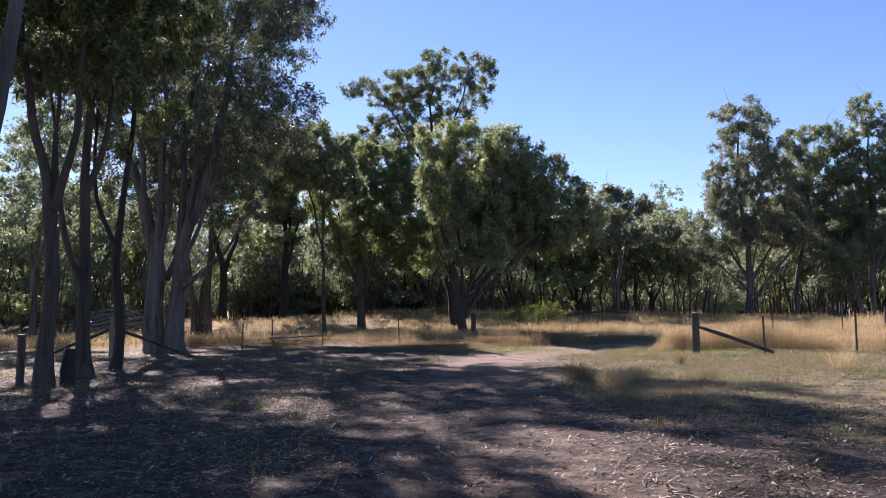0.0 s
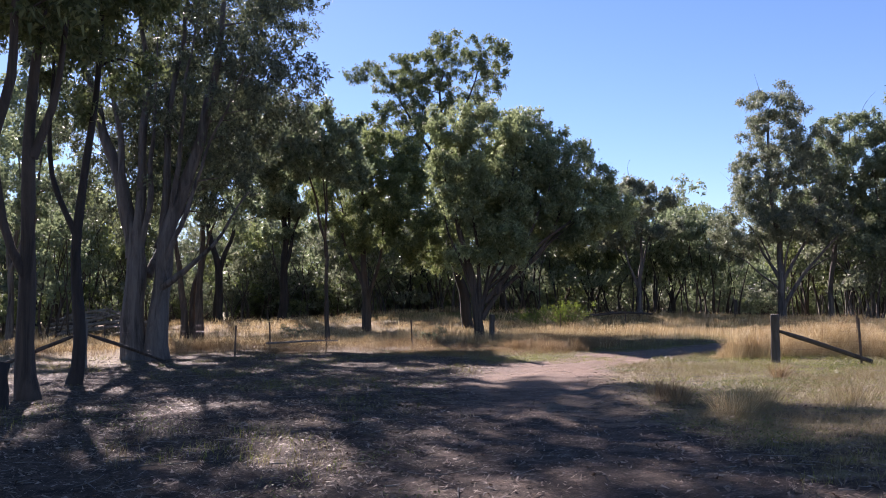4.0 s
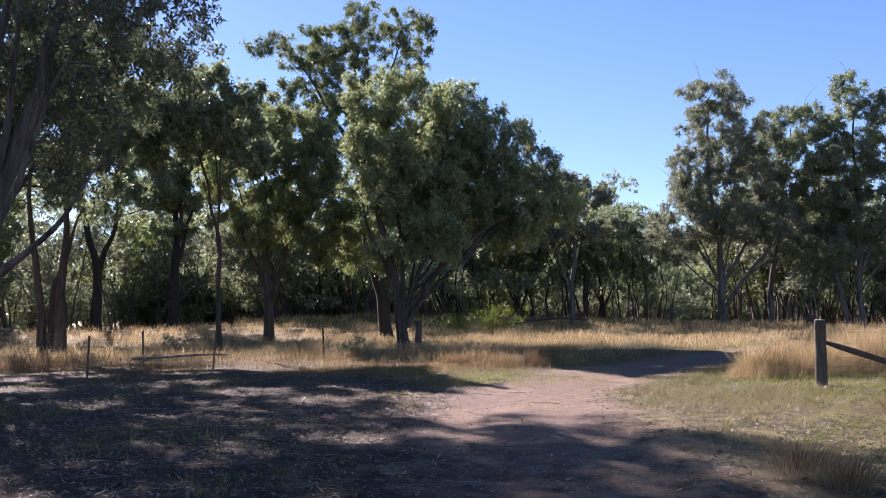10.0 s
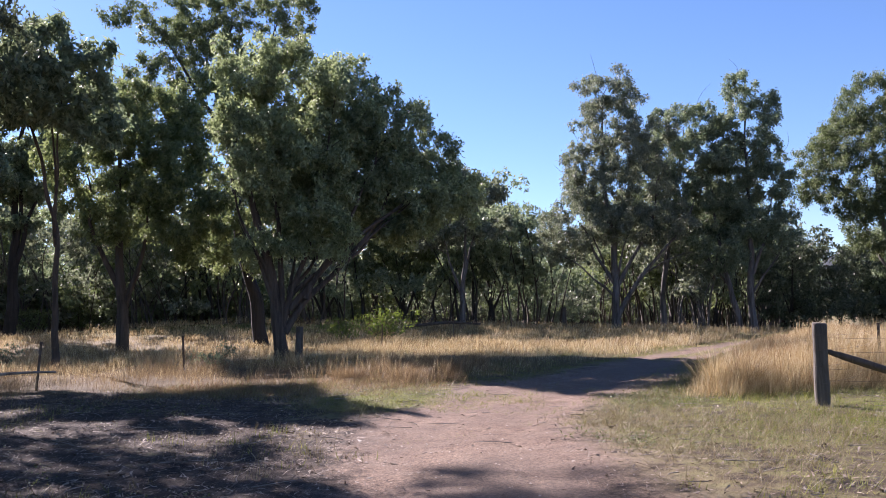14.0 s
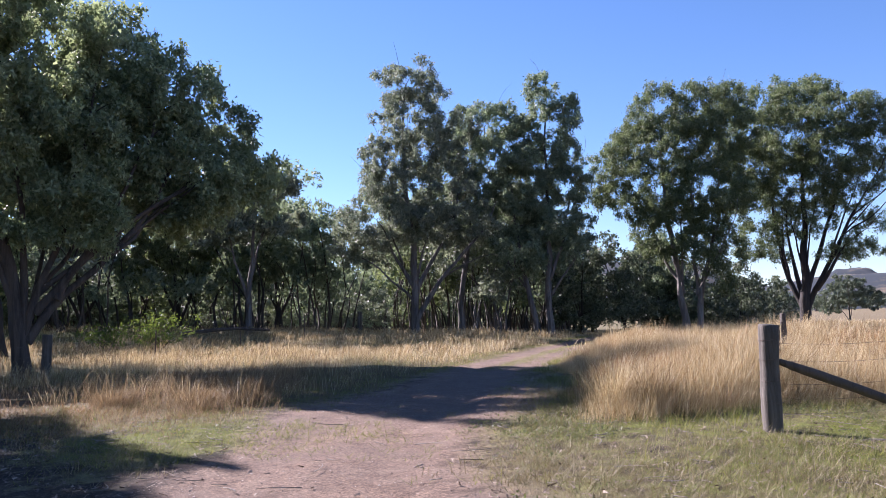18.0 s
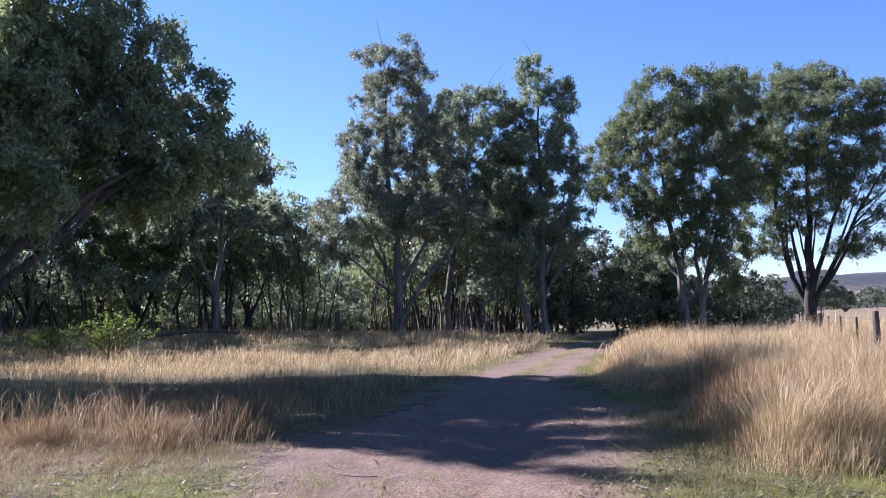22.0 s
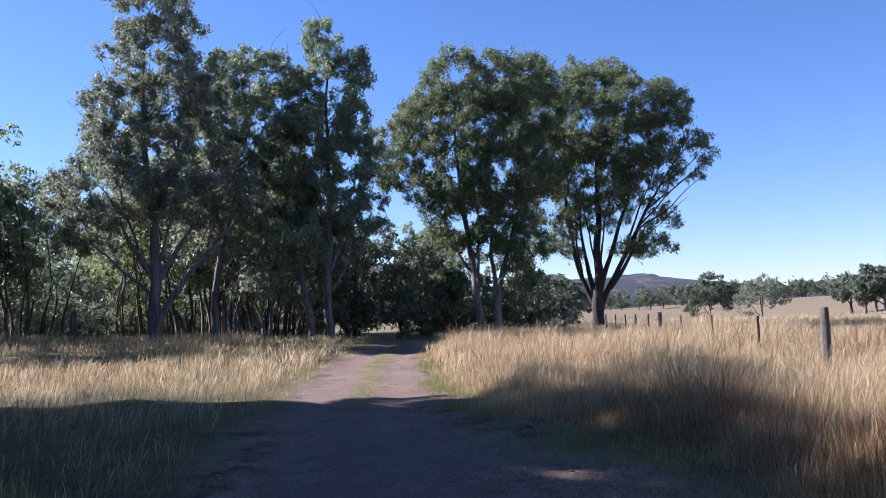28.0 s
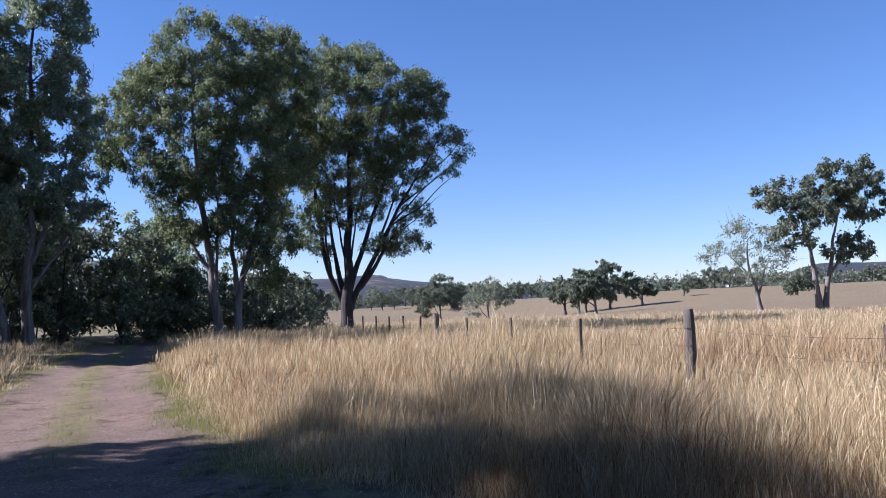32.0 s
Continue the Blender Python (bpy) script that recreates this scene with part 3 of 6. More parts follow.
def near_trees():
    # the great two-stemmed gum beside the left fence corner
    # high and rear clumps are unseen, placed where the ground's shade asks for canopy
    tree("massive twin-trunked grey gum shading the dirt track", (-11.4, 34.3),
         [(2.9, -0.5, 12.7, 1.9, 1.9), (3.9, -0.8, 9.9, 1.4, 1.8), (0.9, 0.6, 12.8, 1.5, 1.2), (-1.4, -0.6, 13.4, 2.0, 1.8), (2.4, 0.6, 7.8, 1.4, 1.4),
          (4.2, -0.6, 14.6, 1.8, 1.6), (-1.6, 0.6, 9.4, 1.4, 1.4), (0.2, 0.3, 16.4, 2.1, 1.7), (-3.2, 0.8, 11.2, 1.8, 1.8), (1.4, 0, 9.4, 1.8, 1.6), (0.2, 1.4, 8.2, 1.8, 1.5), (3.2, 0.5, 11.4, 2.0, 1.8), (-3.6, 1.2, 14.4, 2.4, 2.0), (1.5, 3.2, 11.5, 2.2, 2.0), (4.0, 2.6, 10.5, 1.9, 1.6), (3.2, 4.4, 10.0, 1.8, 1.2), (-1.5, 3.6, 13.5, 2.4, 2.0), (2.5, 3.0, 14.8, 2.4, 1.8), (0.3, 6.0, 8.6, 2.4, 1.5), (2.8, 6.2, 9.8, 2.2, 1.5), (-2.4, 5.6, 9.4, 2.2, 1.6), (1.2, 4.2, 6.6, 1.8, 1.1), (4.7, 0, 15.8, 1.6, 1.5), (4.4, 3.0, 19.2, 1.7, 1.3), (4.4, 2.0, 17.4, 1.9, 1.5), (3.6, 7.6, 18.6, 2.4, 1.5), (3.6, 9.6, 20.2, 2.0, 1.4), (2.6, 11.6, 18.6, 1.8, 1.2), (3.8, 5.0, 19.0, 2.0, 1.4), (3.6, 9.4, 17.6, 1.9, 1.2), (2.2, 10.2, 17.6, 1.8, 1.2), (-2.5, 2.5, 8.6, 2.2, 1.7), (-0.4, 3.2, 10.2, 2.0, 1.6), (-4.5, 2.0, 12.6, 2.2, 1.9), (-3.2, 3.4, 6.6, 1.7, 1.3), (0.5, 8.0, 12.0, 2.3, 1.5), (-2.0, 7.6, 13.0, 2.3, 1.5), (1.5, 6.5, 15.4, 2.0, 1.3), (4.4, -1.4, 18.4, 1.6, 1.3), (2.6, 9.6, 15.6, 1.8, 1.1), (0.0, 1.0, 6.4, 1.3, 1.0)], 11,
         stems=[[(-0.36, 0, -0.1), (-0.38, 0, 2.0), (-0.6, 0, 4.4), (-1.1, 0.1, 6.6), (-2.0, 0.3, 9.0), (-3.0, 0.6, 12)],
                [(0.40, -0.05, -0.1), (0.42, 0, 2.2), (0.85, 0, 4.6), (1.7, -0.1, 7.4), (2.4, -0.3, 10), (2.9, -0.4, 14)],
                [0.5, (-0.46, -0.1, 2.6), (-0.28, -0.1, 5.6), (-0.25, 0, 8.0), (-0.3, 0.2, 11.0), (-0.8, 0.3, 15.5)],
                [0.45, (0.45, 0, 2.2), (0.62, 0, 6), (0.6, 0.2, 9), (1.0, 0.5, 12), (1.4, 0.4, 15.5)],
                [0.4, (-0.6, 0, 3.6), (-0.85, -0.3, 7), (-1.3, -0.4, 10), (-1.5, -0.2, 13)],
                [0.3, (0.7, -0.1, 3.6), (1.1, -0.4, 6.4), (1.5, -0.6, 9.5), (1.8, -0.6, 12.5)],
                [0.3, (-0.4, 0.1, 3.0), (0.15, -0.3, 5.4), (0.35, -0.4, 8.5), (0.3, -0.4, 12)],
                [0.25, (0.6, -0.1, 3.2), (1.7, -0.5, 5.8), (2.6, -0.8, 8.2), (3.6, -0.9, 10.2)],
                [0.35, (-0.1, 0.3, 3.0), (0.2, 2.4, 5.2), (0.4, 5.0, 7.6)], [0.4, (0.3, 0.3, 4.0), (1.2, 2.6, 9.0), (2.6, 5.6, 14.0), (3.4, 8.6, 17.6)],
                [0.3, (0.5, -0.1, 2.5), (1.3, -0.4, 3.0), (2.6, -0.7, 4.0), (3.6, -0.8, 5.8)]],
         radius=0.5, leaves=138000, leaf=(0.155, 0.074), bark=BARK_GREY, foliage=LEAF_SHADED, spacing=1.0, bare=3)
    tree("tall leaning dark-barked gum above leaf litter", (-7.7, 12.4),
         [(0.8, -0.2, 9.2, 1.8, 1.2), (2.0, 0.4, 10.6, 1.8, 1.2), (-0.6, 0.6, 10.8, 1.8, 1.3), (1.0, 0.3, 12.8, 2.4, 1.4), (2.6, 0.2, 14.4, 2.2, 1.3)], 12,
         stems=[[(0, 0, -0.1), (0.4, 0, 2.5), (1.15, 0, 5.2), (1.5, 0.1, 7.6), (1.3, 0.2, 11)], [(1.0, 0, 4.6), (0.3, 0.2, 7), (-0.4, 0.4, 10)]],
         radius=0.24, leaves=25000, leaf=(0.18, 0.08), bark=BARK_GREY, foliage=LEAF_OLIVE, spacing=1.0)
    tree("slender forked gum beside a weathered stump", (-8.75, 18.4),
         [(-1.0, 0.4, 8.2, 1.8, 1.5), (0.9, 0.2, 9.4, 2.0, 1.6), (-2.6, 0.8, 10.2, 2.2, 1.6), (-0.6, -0.5, 11.2, 1.8, 1.2), (1.2, 0.2, 7.6, 0.8, 0.8), (0.6, 0.5, 13.4, 2.4, 1.4), (2.0, 0.3, 15.0, 2.2, 1.4)], 13,
         stems=[[(0, 0, -0.1), (0.05, 0, 2.2), (0.12, 0, 4.0), (-0.35, 0.1, 6.0), (-0.8, 0.1, 8.6), (-0.8, 0, 11)],
                [(0.12, 0, 3.9), (0.55, 0, 5.2), (0.85, -0.1, 7.2), (0.95, -0.2, 9.8), (0.8, 0, 12.5)], [(0.1, 0, 3.2), (0.0, 0.3, 5.6), (0.15, 0.4, 8.5)]],
         radius=0.21, leaves=36000, leaf=(0.18, 0.08), bark=BARK_BROWN, foliage=LEAF_OLIVE, spacing=1.0, bare=5)
    tree("slim straight gum with rough grey bark", (-8.65, 20.3),
         [(0.2, 0.3, 8.4, 1.7, 1.5), (1.2, 0.2, 10.2, 2.0, 1.5), (-2.0, 1.0, 9.4, 2.2, 1.7), (-0.4, -0.4, 12.2, 1.8, 1.3), (1.2, 0.3, 14.2, 2.4, 1.5), (3.0, 0.2, 12.6, 1.8, 1.2)], 14,
         stems=[[(0, 0, -0.1), (-0.1, 0, 2.2), (-0.12, 0, 4.5), (0.02, 0.1, 7.0), (0.1, 0, 11.5)],
                [(-0.1, 0, 2.3), (-0.65, 0, 3.9), (-0.95, 0.2, 5.4), (-1.2, 0.3, 8.5)], [(-0.05, 0, 4.6), (0.5, 0.1, 6.6), (0.9, -0.2, 9.8)]],
         radius=0.2, leaves=34000, leaf=(0.18, 0.08), bark=BARK_BROWN, foliage=LEAF_OLIVE, spacing=1.0, bare=4)
    tree("thin dark-barked gum leaning over the litter", (-9.15, 23.3),
         [(0.6, 0.1, 8.8, 1.8, 1.5), (1.4, 0.1, 11.0, 1.9, 1.6), (-2.2, 1.0, 10.0, 2.2, 1.8), (0.3, 0.8, 7.0, 1.2, 0.9), (-0.2, -0.5, 12.8, 1.7, 1.2), (1.8, 0, 14.2, 2.2, 1.4)], 15,
         stems=[[(0, 0, -0.1), (0.02, 0, 2.2), (-0.02, 0, 3.6), (0.15, 0.1, 5.6), (0.5, 0.1, 8.4), (0.7, 0, 11.5)], [(0, 0, 3.4), (-0.6, 0.1, 4.8), (-0.8, 0.2, 7), (-0.6, 0.2, 10)]],
         radius=0.16, leaves=34000, leaf=(0.18, 0.08), bark=BARK_DARK, foliage=LEAF_OLIVE, spacing=1.0)


def middle_trees():
    tree("broad spreading box tree in dry grass", (1.1, 48.8),
         [(-1.1, -0.3, 11.3, 1.8, 1.1), (0.9, -0.2, 11.3, 2.0, 1.2), (-0.2, 0.4, 9.4, 2.5, 1.8), (-1.2, -0.5, 7.4, 1.7, 1.3), (0.8, -0.0, 7.2, 2.2, 1.6),
          (-0.1, 0.1, 5.2, 1.8, 1.2), (1.8, -1.1, 5.1, 1.4, 1.0), (-0.8, 0.2, 8.3, 1.8, 1.3), (1.6, 0.1, 8.3, 1.2, 1.2), (1.8, 0.2, 6.7, 1.3, 1.2),
          (4.7, 1.5, 9.8, 1.8, 1.2), (5.6, 1.0, 8.6, 1.7, 1.4), (4.8, 1.9, 7.6, 2.0, 1.7), (6.3, 1.9, 7.5, 1.8, 1.5), (7.3, 2.1, 7.2, 1.5, 1.2),
          (7.8, 1.0, 6.4, 1.0, 0.8), (5.4, 1.4, 6.3, 1.8, 1.2), (4.6, 2.9, 6.1, 1.5, 0.9), (5.1, 2.1, 5.2, 1.2, 0.6), (2.8, 1.8, 11.3, 1.6, 1.4),
          (2.6, 3.3, 9.7, 2.5, 1.7), (2.9, 2.4, 7.3, 2.4, 1.7), (1.5, 2.5, 6.0, 1.6, 1.1), (3.7, 1.9, 8.6, 1.6, 1.5), (3.5, 2.0, 6.3, 1.5, 1.1),
          (1.5, 5.0, 7.5, 2.2, 1.6), (4.3, 5.2, 7.4, 2.2, 1.5), (5.8, 4.6, 7.2, 1.8, 1.2), (3.0, 5.4, 9.6, 2.0, 1.3), (0.2, 4.2, 9.4, 1.8, 1.3)], 21,
         stems=[[(0, 0, -0.1), (-0.05, 0, 1.5), (-0.5, 0, 3.4), (-1.0, 0, 5.6), (-1.8, 0.2, 8.6), (-1.6, 0.2, 11)], [(0, 0, 1.3), (0.5, 0, 2.8), (1.2, -0.1, 5.0), (2.0, 0.1, 8.4), (2.2, 0.2, 10.5)],
                [(0, 0, 1.5), (0.1, 0.1, 3.4), (-0.2, -0.2, 6.5), (-0.4, -0.4, 10)], [(0.3, 0, 2.0), (1.7, -0.1, 3.6), (3.4, 0.3, 5.2), (4.9, 0.8, 6.2), (6.2, 1.0, 6.9)],
                [0.4, (-0.2, 0, 2.2), (-0.9, 0.1, 3.9), (-1.6, 0.3, 5.6), (-2.0, 0.4, 7.6)],
                [0.55, (0.1, 0, 1.1), (1.6, 0.2, 3.0), (3.6, 0.7, 5.0), (4.8, 0.9, 7.2), (5.2, 0.8, 8.8)], [0.45, (0.9, -0.1, 2.4), (2.6, 0.2, 5.2), (3.8, 0.5, 7.6), (4.0, 0.6, 9.6)],
                [0.35, (0.4, 0, 2.6), (2.4, 0.3, 4.2), (4.4, 0.6, 5.8), (6.2, 0.9, 6.8)], [0.3, (2.2, 0.2, 3.6), (4.4, 1.2, 5.6), (5.8, 1.4, 7.4)], [0.35, (0.2, 0.1, 1.8), (0.8, 2.0, 4.4), (1.4, 4.2, 7.0)], [0.3, (0.6, 0.8, 3.0), (2.4, 3.0, 5.4), (4.4, 4.8, 7.4)], [0.25, (3.0, 0.4, 4.4), (4.6, 1.4, 5.8), (5.4, 1.8, 6.6), (6.8, 1.8, 7.2)], [0.3, (-0.3, 0, 2.8), (-1.0, -0.2, 4.2), (-1.7, -0.2, 5.6)]],
         radius=0.3, leaves=170000, leaf=(0.165, 0.09), bark=BARK_BROWN, foliage=LEAF_MID, spacing=0.95, tuft=0.64, bare=2)
    tree("tall crooked gum with a flat open top", (0.6, 60.5),
         [(-6.8, 4.7, 18.9, 1.8, 1.0), (-4.9, 5.7, 19.7, 1.9, 1.3), (-3.1, 5.7, 19.4, 2.0, 1.7), (-0.7, 4.9, 21.2, 2.0, 1.3), (2.0, 4.9, 20.6, 1.9, 1.3),
          (-1.7, 4.5, 18.5, 1.7, 1.1), (1.8, 4.1, 18.4, 1.4, 1.4), (-2.5, 4.2, 16.4, 1.8, 1.2), (-5.3, 4.3, 14.8, 2.1, 1.2), (-6.8, 5.6, 14.1, 2.2, 1.4),
          (-3.8, 4.8, 14.6, 1.8, 1.4), (-0.3, 4.8, 18.3, 1.1, 1.0), (3.1, 4.2, 19.8, 0.8, 0.9), (0.4, 3.9, 16.5, 1.8, 1.2), (-3.7, 4.1, 17.7, 2.1, 1.2),
          (-4.9, 4.4, 15.8, 2.0, 1.2), (-1.0, 5.2, 20.1, 1.3, 1.2)], 22,
         stems=[[(0.3, 0, -0.1), (0, 0, 2.5), (-0.9, 0.3, 5.5), (-1.1, 1.4, 9.8), (-1.6, 2.6, 13.6), (-1.2, 3.6, 18.8)], [(-1.2, 1.7, 11), (-2.9, 3.0, 14.2), (-4.9, 3.9, 17.8)],
                [(-1.3, 2.0, 12.5), (0.3, 3.2, 15.8), (1.4, 4.2, 19.2)]],
         radius=0.42, leaves=50000, leaf=(0.165, 0.09), bark=BARK_DARK, foliage=LEAF_OLIVE, spacing=1.1, tuft=0.56)
    for i, (x, y, h, mat) in enumerate(((6.3, 81.0, 12.8, LEAF), (12.8, 81.0, 11.4, LEAF_OLIVE), (19.8, 80.0, 10.2, LEAF))):
        r = np.random.default_rng(600 + i)
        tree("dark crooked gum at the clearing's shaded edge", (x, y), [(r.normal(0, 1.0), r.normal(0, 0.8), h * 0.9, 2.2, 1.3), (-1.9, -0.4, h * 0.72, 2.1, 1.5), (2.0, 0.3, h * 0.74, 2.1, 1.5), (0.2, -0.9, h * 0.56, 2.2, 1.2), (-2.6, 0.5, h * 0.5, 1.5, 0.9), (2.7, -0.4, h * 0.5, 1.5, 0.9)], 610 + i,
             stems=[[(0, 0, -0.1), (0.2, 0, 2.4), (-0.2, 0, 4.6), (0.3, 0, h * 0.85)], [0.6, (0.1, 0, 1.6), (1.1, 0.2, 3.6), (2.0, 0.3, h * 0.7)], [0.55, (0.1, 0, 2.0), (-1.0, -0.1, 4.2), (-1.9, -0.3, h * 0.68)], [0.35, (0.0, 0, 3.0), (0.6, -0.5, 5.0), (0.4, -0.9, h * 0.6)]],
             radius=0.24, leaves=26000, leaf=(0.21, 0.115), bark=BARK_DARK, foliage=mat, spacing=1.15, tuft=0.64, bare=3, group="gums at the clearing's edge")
    tree("dark slender gum between the tall woodland gums", (29.0, 69.0),
         [(1.5, -1.6, 14.6, 2.5, 1.6), (0.7, -0.3, 13.1, 2.1, 1.8), (2.0, -2.5, 12.4, 2.4, 1.8), (1.8, -0.7, 10.2, 2.9, 2.1), (3.3, -1.3, 7.9, 2.2, 1.8), (-0.2, -0.2, 9.4, 1.9, 1.9)], 29, radius=0.26, leaves=54000, leaf=(0.17, 0.09), bark=BARK_GREY, foliage=LEAF, spacing=1.05, tuft=0.62, bare=6)
    tree("slim grey-green gum at the edge of the clearing", (14.5, 70.0),
         [(0.2, -0.6, 10.0, 2.2, 1.6), (1.6, -0.8, 8.6, 2.0, 1.5), (-1.5, 0, 7.8, 2.2, 1.6)], 24, radius=0.26, leaves=20000, leaf=(0.22, 0.13), bark=BARK_GREY, foliage=LEAF_GREY, spacing=1.2, tuft=0.75, bare=4)
    tree("multi-stemmed brown-barked box tree in dry grass", (-14.8, 51.1),
         [(0.4, -0.9, 10.1, 1.7, 1.9), (-1.4, -1.0, 12.1, 1.9, 1.8), (1.6, -0.4, 7.7, 1.5, 1.3), (0.7, 0.2, 13.2, 1.9, 1.6), (-2.2, 0.6, 8.4, 1.6, 1.4), (2.6, -1.2, 10.2, 2.0, 1.6), (-0.4, 0.4, 15.2, 1.8, 1.2)], 25,
         stems=[[(0.3, 0, -0.1), (0.35, 0, 2.5), (0.5, 0, 6), (0.5, 0, 11)], [(-0.35, 0, -0.1), (-0.6, 0, 2.6), (-1.1, 0.1, 6), (-1.3, 0, 11)], [(-0.05, 0.2, -0.1), (0.0, 0.3, 3), (1.2, 0.2, 7)]],
         radius=0.3, leaves=32000, leaf=(0.185, 0.10), bark=BARK_BROWN, foliage=LEAF, spacing=1.1, tuft=0.7)
    tree("slender brown-barked box tree in the clearing", (-6.9, 48.0),
         [(-2.2, -1.0, 10.2, 1.7, 1.2), (0.5, -3.0, 10.6, 1.6, 1.2), (-0.6, -1.5, 9.7, 1.6, 1.1), (1.2, -1.0, 9.2, 1.5, 1.1), (-2.9, -0.6, 9.0, 1.6, 0.9), (-0.8, -3.0, 9.6, 1.5, 1.0), (-1.8, -1.4, 11.4, 1.5, 0.9), (0.2, -2.0, 11.2, 1.4, 0.9)], 40, radius=0.15, leaves=26000, leaf=(0.22, 0.12), bark=BARK_BROWN, foliage=LEAF, spacing=1.0, tuft=0.6, fork=0.4)
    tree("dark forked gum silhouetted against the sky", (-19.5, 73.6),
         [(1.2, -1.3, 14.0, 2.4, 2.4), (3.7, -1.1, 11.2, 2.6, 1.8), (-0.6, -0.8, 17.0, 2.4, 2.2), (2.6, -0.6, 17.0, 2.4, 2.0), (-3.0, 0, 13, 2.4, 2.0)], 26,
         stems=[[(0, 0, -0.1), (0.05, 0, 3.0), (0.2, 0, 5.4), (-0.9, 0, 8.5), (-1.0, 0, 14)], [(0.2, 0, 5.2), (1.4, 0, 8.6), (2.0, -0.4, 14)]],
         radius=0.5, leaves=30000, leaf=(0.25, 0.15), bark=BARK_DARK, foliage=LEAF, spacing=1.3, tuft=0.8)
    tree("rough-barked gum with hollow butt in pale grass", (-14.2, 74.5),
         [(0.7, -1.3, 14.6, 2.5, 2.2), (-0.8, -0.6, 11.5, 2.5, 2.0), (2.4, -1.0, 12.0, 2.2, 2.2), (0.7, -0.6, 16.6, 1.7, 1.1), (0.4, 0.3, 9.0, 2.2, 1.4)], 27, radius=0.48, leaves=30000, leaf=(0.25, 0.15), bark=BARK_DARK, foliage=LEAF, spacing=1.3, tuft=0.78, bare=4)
    tree("yellow-green crooked box tree in the clearing", (-5.8, 58.6),
         [(0.0, -1.0, 11.3, 2.2, 1.9), (1.3, -0.6, 8.6, 1.9, 1.8), (-1.6, -0.5, 9.0, 2.0, 1.9), (-1.3, -0.4, 12.4, 1.6, 1.2), (1.6, 0, 11.6, 1.4, 1.5), (0, 0.2, 6.6, 2.2, 1.2),
          (2.5, 0.9, 10.2, 1.8, 1.5), (2.0, 1.3, 8.0, 1.5, 1.2), (3.2, -1.2, 5.6, 1.4, 0.9), (1.2, 0.0, 8.6, 1.0, 0.9), (0.1, 0.6, 9.9, 1.6, 1.4), (-0.5, 0.8, 11.9, 1.4, 1.2), (1.2, 0.5, 11.2, 1.3, 1.1), (-1.6, 0.8, 9.2, 1.2, 1.3), (3.8, 1.3, 12.6, 2.0, 1.7), (4.5, -0.5, 6.8, 2.3, 1.3), (5.7, 0.0, 4.9, 1.5, 0.8), (2.7, 1.3, 9.4, 1.3, 1.3)], 28,
         stems=[[(0, 0, -0.1), (0.1, 0, 2.0), (-0.3, 0, 4.2), (-0.2, 0, 8), (-0.4, -0.4, 11.5)], [(0.1, 0, 2.4), (0.9, 0, 4.6), (1.3, -0.2, 8)], [(-0.2, 0, 3.4), (-1.4, 0, 6), (-1.6, -0.2, 9)]],
         radius=0.36, leaves=80000, leaf=(0.18, 0.095), bark=BARK_BROWN, foliage=LEAF_LIGHT, spacing=1.1, tuft=0.7)


